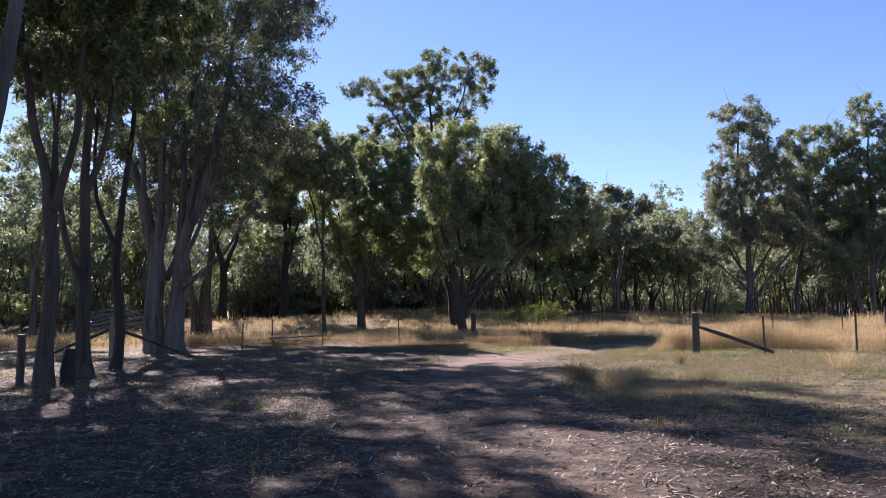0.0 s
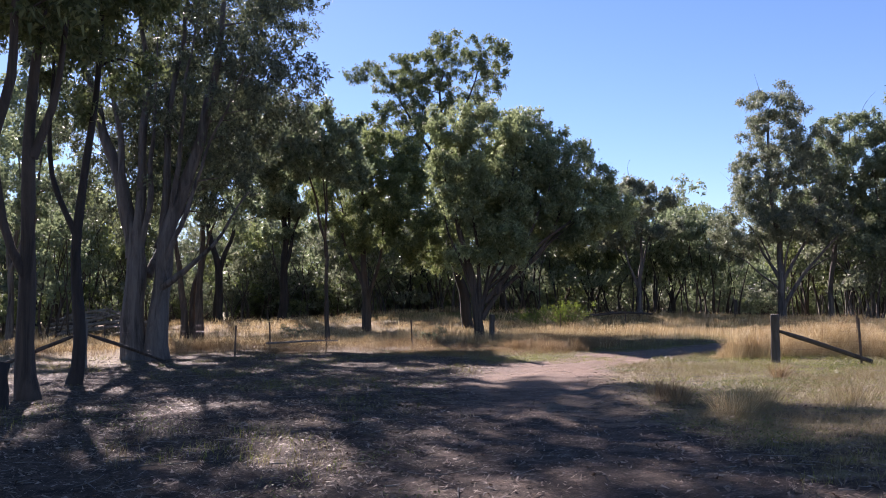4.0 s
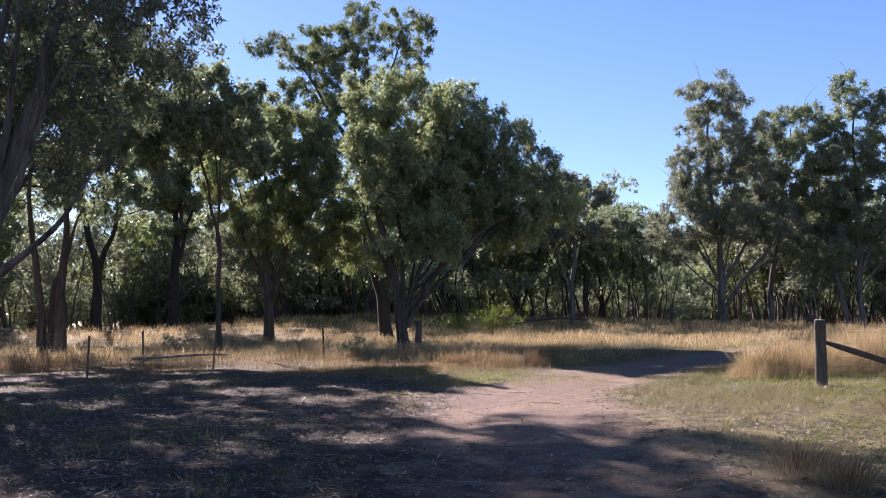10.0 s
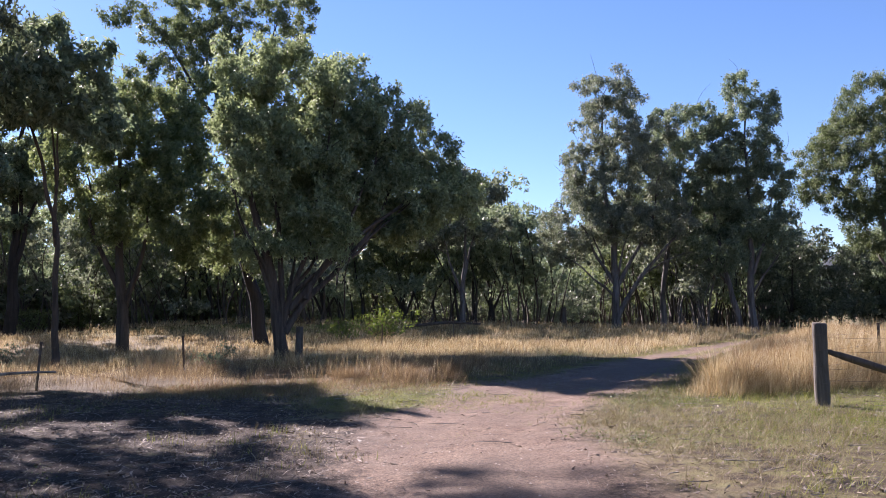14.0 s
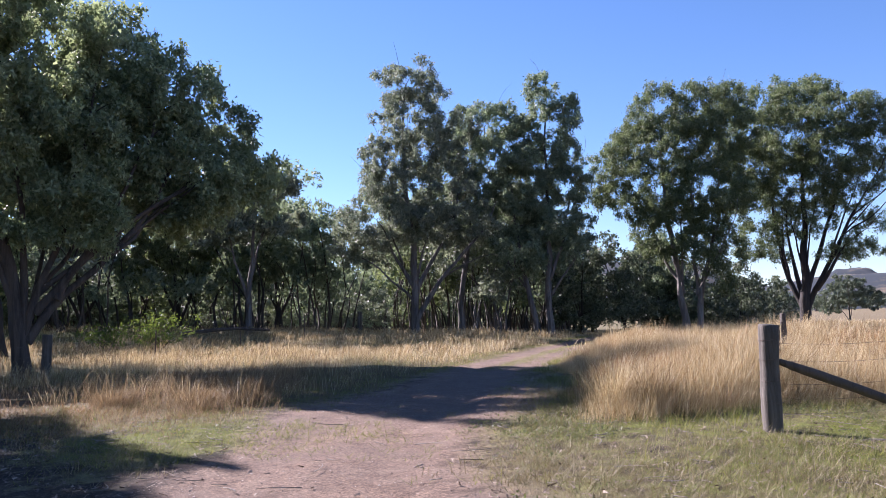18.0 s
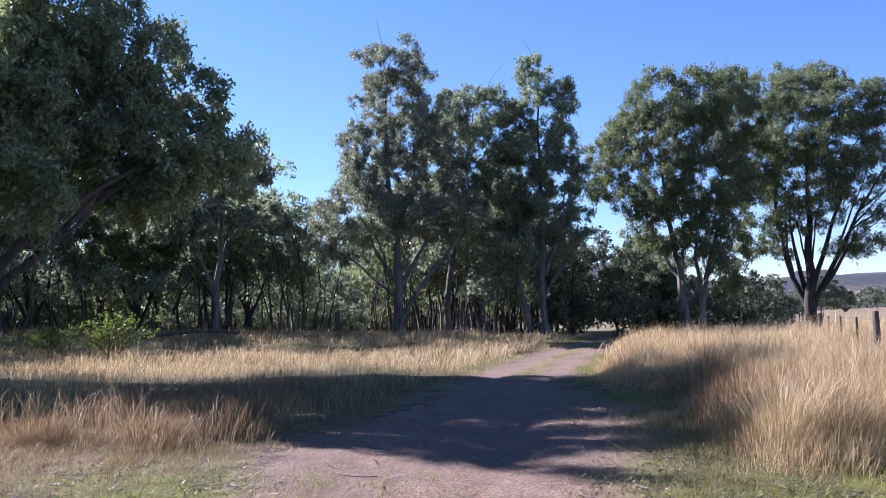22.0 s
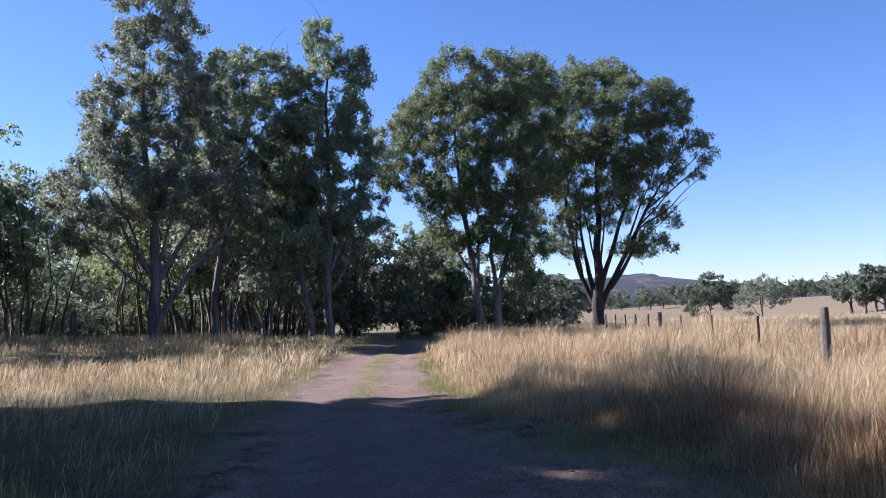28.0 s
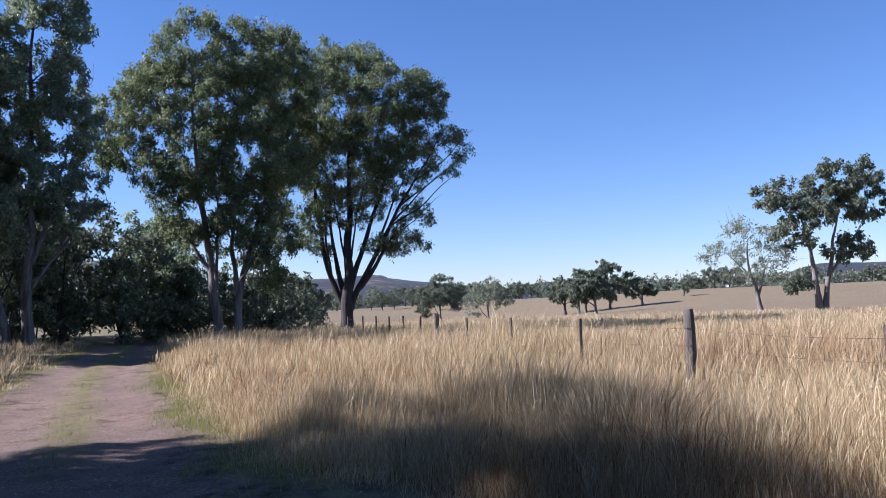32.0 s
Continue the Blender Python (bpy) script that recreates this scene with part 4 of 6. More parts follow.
def east_trees():
    tree("tall open-crowned grey gum at the woodland edge", (24.7, 67.7),
         [(-0.6, -0.6, 16.8, 2.0, 1.6), (-0.3, -0.5, 14.7, 2.2, 1.7), (-1.2, 1.0, 11.9, 2.0, 1.6), (0.8, -0.8, 12.5, 2.5, 2.0), (0.0, 0.3, 9.9, 3.0, 1.9), (2.1, -0.6, 10.3, 2.5, 2.0),
          (-2.3, 0.3, 7.7, 2.7, 1.6), (1.0, 0.2, 7.8, 3.0, 1.8), (2.8, -2.0, 7.7, 2.0, 1.7), (-2.1, 2.7, 6.3, 2.1, 1.3), (1.6, -0.4, 16.1, 1.1, 0.9), (2.5, -1.8, 13.5, 1.5, 1.2)], 31,
         facing=-31, stems=[[(0, 0, -0.1), (0.1, 0, 2.6), (0.25, 0, 5.0), (-0.2, 0, 9), (-0.5, 0, 13), (-0.2, 0, 16.5)], [(0.2, 0, 3.4), (1.4, 0, 5.6), (2.9, 0, 7.8), (3.2, 0, 11)],
                            [(0.1, 0, 3.6), (-1.0, 0.2, 5.4), (-2.2, 0.4, 8.2)], [(0.1, 0, 6.5), (1.0, 0, 9.2), (1.6, 0, 12.5)], [0.6, (0.1, -0.1, 1.0), (1.1, -0.2, 3.2), (2.9, -0.3, 5.4), (5.0, -0.3, 7.2), (5.6, -0.2, 9)],
                            [0.3, (0.2, 0, 2.4), (-1.6, 0.2, 4.4), (-3.6, 0.3, 5.8), (-5.2, 0.3, 6.8)], [0.28, (0.3, 0, 4.2), (0.9, -0.3, 6.6), (2.0, -0.4, 9.4)], [0.24, (1.6, 0, 3.9), (3.6, -0.4, 5.0), (5.4, -0.4, 5.6)], [0.22, (-0.6, 0.1, 5.0), (-1.4, -0.3, 7.4), (-1.8, -0.3, 10.2)]],
         radius=0.36, leaves=94000, leaf=(0.16, 0.086), bark=BARK_GREY, foliage=LEAF_GREY, spacing=1.0, tuft=0.6, bare=10)
    tree("tall gum with a windswept top beside the track", (33.0, 64.5),
         [(0.1, 0.4, 16.8, 1.3, 1.0), (-0.9, 0.0, 14.7, 1.5, 1.3), (0.6, -1.7, 15.0, 0.9, 1.0), (0.4, -2.6, 13.6, 0.7, 0.6), (-0.0, -0.3, 11.9, 2.5, 1.9), (-0.6, 1.4, 10.1, 2.5, 1.9),
          (1.1, -0.9, 10.4, 1.7, 2.0), (1.7, -1.1, 7.1, 1.5, 1.3), (0.6, 0.3, 7.8, 2.2, 1.9), (-1.4, 0.5, 5.9, 2.1, 1.5), (1.6, 0.7, 5.7, 1.7, 1.2)], 32,
         facing=-35, stems=[[(0.2, 0, -0.1), (0.1, 0, 3), (0.4, 0, 7), (0.2, 0, 11), (0.5, 0, 15.5)], [(-0.7, 0.2, -0.1), (-1.2, 0.2, 3.4), (-1.8, 0.2, 7), (-2.2, 0.2, 12)], [(0.3, 0, 4), (1.3, 0, 6.5), (2.0, 0, 9.5)], [0.35, (0.1, 0, 2.6), (1.6, 0.1, 4.6), (2.9, 0.2, 7.0)], [0.3, (-1.2, 0.2, 3.2), (-2.6, 0.2, 5.4), (-3.6, 0.2, 8.4)]],
         radius=0.3, leaves=78000, leaf=(0.16, 0.086), bark=BARK_GREY, foliage=LEAF, spacing=1.0, tuft=0.6, bare=10)
    tree("large pale-trunked gum leaning over the track", (42.4, 60.8),
         [(-1.0, 0.9, 15.6, 2.1, 1.6), (1.6, -0.8, 15.9, 2.7, 1.3), (-1.3, 2.8, 13.5, 2.4, 1.7), (0.1, 0.2, 13.1, 3.1, 2.4), (-3.2, 4.2, 11.7, 1.7, 1.7), (-2.9, 3.0, 9.5, 2.1, 1.2),
          (-1.5, 1.0, 9.8, 3.0, 2.2), (0.4, -1.3, 9.6, 3.0, 2.2), (-1.1, 0.3, 6.9, 2.2, 1.7), (1.7, -1.2, 12.5, 2.5, 2.4), (-1.8, 2.1, 7.5, 1.2, 0.9), (0.8, -0.8, 6.5, 2.0, 1.7),
          (-3.9, 4.1, 9.6, 1.1, 1.0), (-2.9, 2.5, 11.1, 1.8, 1.6), (1.4, -2.8, 13.8, 1.8, 1.8), (1.6, -2.8, 8.8, 1.6, 1.7), (0.6, -0.1, 15.1, 1.6, 1.2),
          (0.4, 1.4, 5.8, 1.4, 1.0), (-0.2, -2.2, 4.9, 1.3, 0.9), (2.2, -2.2, 5.5, 1.0, 0.8), (-0.1, -0.5, 7.2, 1.6, 1.3), (1.3, -2.0, 3.4, 0.7, 0.5), (-1.5, 1.6, 6.1, 0.9, 0.6)], 33,
         facing=-67, stems=[[(-0.45, 0, -0.1), (-0.5, 0, 2.6), (-0.9, 0, 5.0), (-1.5, 0, 9), (-1.6, 0, 14)], [(0.45, 0, -0.1), (0.55, 0, 2.4), (1.2, 0, 4.6), (2.2, 0, 7.5), (2.4, 0, 12)],
                            [(0.5, 0, 2.6), (0.3, 0.2, 5), (0.5, 0.2, 8.5), (0.4, 0, 13)], [(-0.6, 0, 3.4), (-2.2, 0.2, 6.0), (-3.6, 0.4, 9.5)], [0.4, (-0.5, 0, 2.8), (-0.3, -0.3, 5.6), (-0.5, -0.4, 9.5)], [0.35, (0.6, 0, 3.0), (1.8, -0.3, 5.0), (3.3, -0.3, 7.2), (3.6, -0.2, 9)], [0.3, (-0.8, 0, 4.6), (-1.3, -0.3, 7.0), (-2.2, -0.3, 10.5)]],
         radius=0.3, leaves=142000, leaf=(0.155, 0.078), bark=BARK_PALE, foliage=LEAF_OLIVE, spacing=1.0, tuft=0.64, bare=10)
    tree("large dark-trunked gum with fan of bare limbs", (51.3, 58.6),
         [(-0.4, 2.2, 16.8, 2.9, 1.7), (0.6, -0.5, 16.6, 2.7, 1.5), (0.9, -2.7, 15.0, 2.9, 1.7), (-0.2, 0.1, 13.6, 3.4, 2.6), (-1.7, 2.3, 12.0, 2.6, 2.6), (1.4, -2.4, 12.4, 3.1, 2.2),
          (3.3, -4.6, 13.2, 2.0, 1.8), (2.7, -5.8, 11.2, 1.2, 1.5), (0.5, 0.3, 10.3, 3.5, 2.0), (1.3, -3.3, 9.5, 1.9, 1.5), (-1.3, 1.9, 9.0, 2.2, 1.8), (2.8, -3.5, 7.3, 1.1, 0.9),
          (2.1, -2.6, 5.9, 1.7, 0.9), (0.7, -1.9, 5.3, 1.2, 0.6), (-0.8, 3.3, 6.8, 1.8, 1.5), (2.6, -3.8, 14.8, 2.0, 1.6), (0.3, -1.5, 7.8, 1.5, 0.9), (-0.5, 0.8, 7.2, 1.3, 1.0),
          (-2.4, 2.9, 14.0, 1.8, 2.2), (-0.7, 1.6, 5.9, 1.1, 0.8), (0.3, -2.0, 13.7, 2.1, 1.7)], 34,
         facing=-67, stems=[[(0, 0, -0.1), (0.0, 0, 1.6), (0.15, 0, 4.2), (0.2, 0, 7.6), (0.4, 0, 13)], [(0, 0, 1.2), (-0.8, 0, 3.2), (-1.6, 0, 5.6), (-1.9, 0, 9.5), (-1.6, 0, 14)],
                            [(0.1, 0, 1.4), (1.1, 0, 3.4), (2.4, 0, 6.0), (4.2, 0, 9.2), (6.0, 0, 12.2)], [(0.1, 0, 2.2), (0.9, 0.2, 5.0), (2.2, 0.2, 8.6), (3.4, 0, 12.6)],
                            [(-0.1, 0, 2.0), (-0.7, 0.3, 5.0), (-0.9, 0.2, 9)], [(0.8, 0, 2.9), (2.2, -0.2, 4.6), (3.2, -0.3, 6.4)], [0.28, (0.1, 0, 2.4), (0.5, -0.3, 5.4), (1.2, -0.4, 9.0)], [0.26, (-0.9, 0, 3.4), (-1.2, -0.3, 6.4), (-1.0, -0.4, 10.5)], [0.25, (1.6, 0, 4.4), (2.9, -0.2, 7.6), (4.2, -0.2, 11.0)], [0.2, (2.4, 0, 6.0), (4.2, 0, 8.0), (6.2, 0, 10.0)], [0.2, (0.15, 0, 4.0), (-0.5, 0.1, 7.0), (-0.6, 0.1, 10.5)],
                            [0.16, (2.6, 0, 6.4), (4.6, 0.2, 7.8), (7.2, 0.2, 10.0)], [0.14, (3.4, 0, 7.8), (5.6, 0, 9.4), (8.2, 0, 11.6)], [0.12, (2.0, 0, 5.2), (3.8, -0.2, 6.6), (6.0, -0.2, 8.6)], [0.12, (4.4, 0, 9.4), (6.4, 0.2, 10.6), (8.0, 0.2, 12.6)]],
         radius=0.46, leaves=142000, leaf=(0.155, 0.078), bark=BARK_DARK, foliage=LEAF_OLIVE, spacing=1.0, tuft=0.64, bare=6)
    tree("spreading paddock gum with open layered crown", (92.0, 30.8),
         [(0.0, -2.4, 12.6, 3.8, 1.2), (-1.9, 2.6, 10.8, 2.8, 1.6), (-0.3, -1.3, 10.1, 3.0, 1.8), (0.7, -3.9, 10.4, 2.4, 1.9), (-1.3, 1.8, 7.6, 2.0, 1.5), (0.5, -2.9, 6.2, 2.2, 1.1), (-1.1, 2.3, 2.9, 1.0, 1.2)], 35, facing=-80,
         stems=[[(-0.2, 0, -0.1), (-0.3, 0, 2.5), (-0.8, 0, 6), (-1.5, 0, 10)], [(0.3, 0, -0.1), (0.5, 0, 2.5), (1.2, 0, 6), (2.2, 0, 10.5)], [(0.5, 0, 3), (2, 0, 5), (4, 0, 8.5)]], radius=0.4, leaves=26000, leaf=(0.28, 0.17), bark=BARK_PALE, foliage=LEAF_SHADED, spacing=1.4, tuft=0.85)
    tree("small thin-leaved grey paddock gum", (94.0, 36.2),
         [(-0.9, 0.9, 7.4, 3.4, 1.8), (-1.7, 3.0, 6.1, 2.1, 1.3), (0.0, -1.1, 5.7, 2.2, 1.6), (-0.6, 0.8, 4.4, 2.6, 1.2)], 36, radius=0.3, leaves=6500, leaf=(0.20, 0.10), bark=BARK_PALE, foliage=LEAF_GREY, spacing=1.4, tuft=0.8, fork=0.22, bare=14)
    for x, y, s, seed, mat, n in ((204.0, 116.3, 1.9, 37, LEAF_SHADED, 12000), (186.0, 97.0, 1.6, 38, LEAF_GREY, 3600), (183.0, 144.5, 1.9, 39, LEAF_SHADED, 12000)):
        tree("rounded bushy paddock tree on pale grass", (x, y), [(0, 0, 4.4 * s, 2.6 * s, 1.7 * s), (1.0 * s, -1.7 * s, 3.5 * s, 1.7 * s, 1.4 * s), (-1.0 * s, 1.7 * s, 3.9 * s, 1.7 * s, 1.4 * s), (0.3, 0.3, 5.9 * s, 1.6 * s, 1.0 * s), (-0.8 * s, 2.0 * s, 2.4 * s, 1.2 * s, 1.0 * s)], seed,
             radius=0.26, leaves=n, leaf=(0.42, 0.26), bark=BARK_BROWN, foliage=mat, spacing=1.8, tuft=0.95, fork=0.12, bare=8, name="paddock_tree")
    for x, y, s, seed in ((205, 79, 1.05, 55), (207, 73.5, 1.25, 56), (170, 69, 0.85, 57), (172, 73, 0.8, 58), (208, 66, 0.7, 59)):
        r = np.random.default_rng(seed)
        tree("dark rounded tree in a clump on the pale paddock", (x, y), [(r.normal(0, 0.5), r.normal(0, 0.5), 6.4 * s, 3.6 * s, 2.4 * s), (1.5 * s, -2.6 * s, 5.0 * s, 2.4 * s, 1.9 * s), (-1.2 * s, 2.6 * s, 5.4 * s, 2.4 * s, 1.9 * s), (0, 0.6, 8.4 * s, 2.0 * s, 1.1 * s)], seed,
             radius=0.35, leaves=6000, leaf=(0.5, 0.32), bark=BARK_PALE, foliage=LEAF_SHADED, spacing=2.2, tuft=1.0, fork=0.2, sides=(6, 3), whole=True, name="paddock_tree", group="clump of paddock trees")


def forest():
    """The woodland behind the clearing: eight grown clumps of crooked stems, then their repeats."""
    rng = np.random.default_rng(5)
    kinds, spots, tries = [], [], 0
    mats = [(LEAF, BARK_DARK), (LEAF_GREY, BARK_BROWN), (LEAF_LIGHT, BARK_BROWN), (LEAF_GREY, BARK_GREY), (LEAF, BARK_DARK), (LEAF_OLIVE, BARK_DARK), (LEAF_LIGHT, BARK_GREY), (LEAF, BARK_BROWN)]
    while len(spots) < 150 and tries < 9000:
        tries += 1
        x = rng.uniform(-78, 62)
        front = 77 if x > -8 else 84
        if x > 30:
            front = 67 + (x - 30) * 0.9
        if x < -24:
            front = 62
        y = front + 38 * rng.random() ** 1.8
        if any((x - a) ** 2 + (y - b) ** 2 < 7.0 for a, b in spots):
            continue
        if abs(lateral(np.array([x]), np.array([y]))[0]) < 3.2 or x > 24 + y * 0.42:
            continue
        spots.append((x, y))
    for i, (leafm, barkm) in enumerate(mats):
        r = np.random.default_rng(100 + i)
        H = 9.0 + 0.8 * (i % 4)
        cr = [(r.normal(0, 1.4), r.normal(0, 1.4), H * r.uniform(0.48, 0.95), r.uniform(1.3, 2.1), r.uniform(0.9, 1.5)) for _ in range(8)]
        cr += [(r.normal(0, 1.7), r.normal(0, 1.7), H * r.uniform(0.26, 0.4), 1.3, 0.9) for _ in range(2)]
        st = []
        for k in range(7):
            a = 0.9 * k + r.uniform(-0.4, 0.4)
            h, d, lean = cr[k], r.uniform(0.3, 1.6), r.normal(0, 0.35, 6)
            fx, fy = d * math.cos(a), d * math.sin(a)
            st.append([r.uniform(0.55, 1.25), (fx, fy, -0.1), (fx + lean[0], fy + lean[1], 1.4), (0.75 * fx + 0.25 * h[0] + lean[2], 0.75 * fy + 0.25 * h[1] + lean[3], 2.9),
                       (0.4 * fx + 0.6 * h[0] + lean[4], 0.4 * fy + 0.6 * h[1] + lean[5], 0.5 * h[2] + 1.2), (h[0], h[1], h[2])])
        x, y = spots[i]
        kinds.append(tree("slender multi-stemmed woodland gum among shaded trees", (x, y), cr, 200 + i, stems=st, radius=0.1, leaves=3500, leaf=(0.28, 0.155), bark=barkm, foliage=leafm, spacing=1.9, tuft=0.8, sides=(4, 3), stride=0.9, whole=True, group="woodland trees", name="woodland_tree"))
    for k in range(7):
        spots.append((-24 - 30 * rng.random(), 58 + 22 * rng.random()))
    for x, y in spots[8:]:
        m = pose(x, y, gz(x, y), 0, 0, rng.uniform(0, 360)) @ Matrix.Scale(rng.uniform(0.95, 1.35), 4)
        copy_thing(kinds[rng.integers(0, 8)], m)


def shrub(label, x, y, w, h, seed, n, mat, size=(0.09, 0.045), name="shrub", group=""):
    rng = np.random.default_rng(seed)
    k = min(46, int(9 * w * w * h) + 6) if n > 900 else 8
    tips = np.stack([rng.normal(0, w * 0.36, k), rng.normal(0, w * 0.36, k), h * (0.3 + 0.7 * rng.random(k))], 1)
    twigs = [tube(curve_through([(0, 0, -0.03), t * [0.35, 0.35, 0.55], t], 1.0, rng, 0.02), np.linspace(0.018, 0.004, len(curve_through([(0, 0, -0.03), t * [0.35, 0.35, 0.55], t], 1.0))), 3) for t in tips]
    V, f = leaves_at(rng, tips, min(0.5, w * 0.3) * np.array([1, 1, 0.7]), n, size, 0.1)
    root = new(name)
    root.location = (x, y, gz(x, y))
    part("wood", data_mesh("wood", *joined(twigs), BARK_BROWN), root)
    part("leaves", data_mesh("leaves", V, f, mat), root)
    return tagged(root, label, "shrub", group)


def west_trees():
    # the first three stand out of view, added for the foreground's shade
    for i, (x, y, s) in enumerate(((-15.5, 9.0, 1.0), (-14.5, 2.5, 1.1), (-18.5, 16.0, 1.0), (-22.0, 47.0, 1.0), (-29.0, 44.0, 1.1), (-27.5, 56.0, 1.0))):
        tree("tall gum standing in the litter west of the track", (x, y), [(0.6, 0, 9.5 * s, 2.4, 1.6), (-1.2, 0.6, 11.5 * s, 2.4, 1.7), (1.5, -0.6, 12.6 * s, 2.2, 1.5), (0, 1.2, 14.4 * s, 2.4, 1.6), (0, -1.2, 7.6 * s, 1.8, 1.2)], 50 + i,
             radius=0.26, leaves=8500, leaf=(0.22, 0.14), bark=BARK_GREY, foliage=LEAF, spacing=1.2, tuft=0.62, sides=(8, 4), group="trees west of the track")
    for i, (x, y, h) in enumerate(((46.0, 71.5, 7.5), (51.6, 74.6, 8.6), (56.0, 78.0, 8.0), (42.0, 72.0, 7.0), (49.0, 79.0, 9.0), (61, 81, 7.5), (51.3, 64.7, 4.6), (50.2, 71.7, 6.6), (53.1, 71.6, 5.2), (61.8, 70.8, 4.2))):
        # two in three take the leaf colour with shade in it
        r = np.random.default_rng(400 + i)
        tree("low leafy dark-stemmed tree at the track's bend", (x, y), [(r.normal(0, 1.2), r.normal(0, 1.2), h * f, 2.2, 1.3) for f in (0.2, 0.32, 0.5, 0.7, 0.88)], 410 + i,
             radius=0.16, leaves=7500, leaf=(0.25, 0.16), bark=BARK_DARK, foliage=(LEAF_SHADED, LEAF, LEAF_SHADED)[i % 3], spacing=1.3, tuft=0.7, fork=0.12, sides=(7, 4), group="low trees at the bend")


near_trees()
west_trees()
middle_trees()
east_trees()
forest()

# ---- shrubs ----
shrub("bright green young shrub in the dry clearing", 7.4, 60.5, 1.7, 1.7, 61, 1700, LEAF_BUSH, (0.13, 0.06))
shrub("bright green young shrub in the dry clearing", 5.4, 61.8, 1.5, 1.2, 62, 1000, LEAF_BUSH, (0.13, 0.06))
shrub("low dark bush in dry grass", -1.5, 44.6, 0.9, 0.75, 63, 500, LEAF, (0.10, 0.05))
shrub("low dark bush in dry grass", -9.0, 50.0, 1.0, 0.9, 64, 500, LEAF, (0.10, 0.05))
for i, (x, y, w, h) in enumerate([(-33, 52, 4, 3.4), (-38, 56, 5, 4), (-30, 60, 4, 3), (-27, 66, 4, 3), (-44, 52, 5, 4.5)]):
    shrub("light green leafy bush at the woodland edge", x, y, w, h, 70 + i, 2600, LEAF_LIGHT, (0.26, 0.12), "understorey_bush", "understorey bushes")
# one in three takes darker olive leaves, for the understorey's deep shade
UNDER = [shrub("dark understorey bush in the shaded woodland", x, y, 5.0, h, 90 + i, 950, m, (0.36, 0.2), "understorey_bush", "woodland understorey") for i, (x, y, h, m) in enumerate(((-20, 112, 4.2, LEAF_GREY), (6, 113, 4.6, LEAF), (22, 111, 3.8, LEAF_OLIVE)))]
under_rng = np.random.default_rng(33)
for k in range(84):
    ux = -62 + 104 * (k + under_rng.random()) / 84
    uy = 82 + under_rng.uniform(0, 14)
    if abs(lateral(np.array([ux]), np.array([uy]))[0]) > 4:
        copy_thing(UNDER[k % 3], pose(ux, uy, gz(ux, uy), 0, 0, under_rng.uniform(0, 360)) @ Matrix.Scale(under_rng.uniform(0.35, 0.7), 4))
for k in range(38):
    ux, uy = under_rng.uniform(-22, 16), under_rng.uniform(84, 97)
    copy_thing(UNDER[k % 3], pose(ux, uy, gz(ux, uy), 0, 0, under_rng.uniform(0, 360)) @ Matrix.Scale(under_rng.uniform(0.7, 1.2), 4))
for k in range(150):
    ux = -85 + 152 * (k + under_rng.random()) / 150
    uy = (99, 112, 126)[k % 3] + under_rng.uniform(-6, 8) - max(0, ux - 30) * 0.25
    if abs(lateral(np.array([ux]), np.array([uy]))[0]) > 4:
        copy_thing(UNDER[k % 3], pose(ux, uy, gz(ux, uy), 0, 0, under_rng.uniform(0, 360)) @ Matrix.Scale(under_rng.uniform(0.85, 1.2) * (1.0, 1.3, 1.7)[k % 3], 4))

# ---- fences ----


def post_mesh(h, r, seed, sides=20, mat=None):
    """A hewn timber post: four worn faces, rounded edges, a bevelled and slightly sloping top."""
    rng = np.random.default_rng(seed)
    z = np.concatenate([np.linspace(-0.12, h - 0.03, 15), [h - 0.012, h]])
    n = len(z)
    a = np.arange(sides) * 2 * np.pi / sides
    face = (np.abs(np.cos(a)) ** 5 + np.abs(np.sin(a)) ** 5) ** (-0.2)
    grain = 1 + 0.03 * rng.normal(0, 1, sides)
    rad = r * 0.9 * (1.04 - 0.05 * z / h + 0.03 * np.sin(z * 7 + seed) + rng.normal(0, 0.012, n))
    rad[-2:] *= np.array([0.97, 0.88])
    cx, cy = 0.012 * np.sin(z * 3 + seed), 0.012 * np.cos(z * 2.3)
    R = rad[:, None] * (face * grain)[None] * (1 + 0.012 * rng.normal(0, 1, (n, sides)))
    top = np.where(np.arange(n) >= n - 2, 1.0, 0.0)[:, None] * 0.10 * R * np.cos(a + seed)[None]
    V = np.stack([cx[:, None] + R * np.cos(a), cy[:, None] + R * np.sin(a), np.repeat(z[:, None], sides, 1) + top], -1).reshape(-1, 3)
    i, j = np.meshgrid(np.arange(n - 1), np.arange(sides), indexing="ij")
    q = np.stack([i * sides + j, i * sides + (j + 1) % sides, (i + 1) * sides + (j + 1) % sides, (i + 1) * sides + j], -1).reshape(-1, 4)
    V = np.vstack([V, [(cx[-1], cy[-1], h)]])
    k = (n - 1) * sides
    cap = np.stack([k + np.arange(sides), k + (np.arange(sides) + 1) % sides, np.full(sides, len(V) - 1)], -1)
    return data_mesh("post", V, [q, cap], mat or POST_GREY)


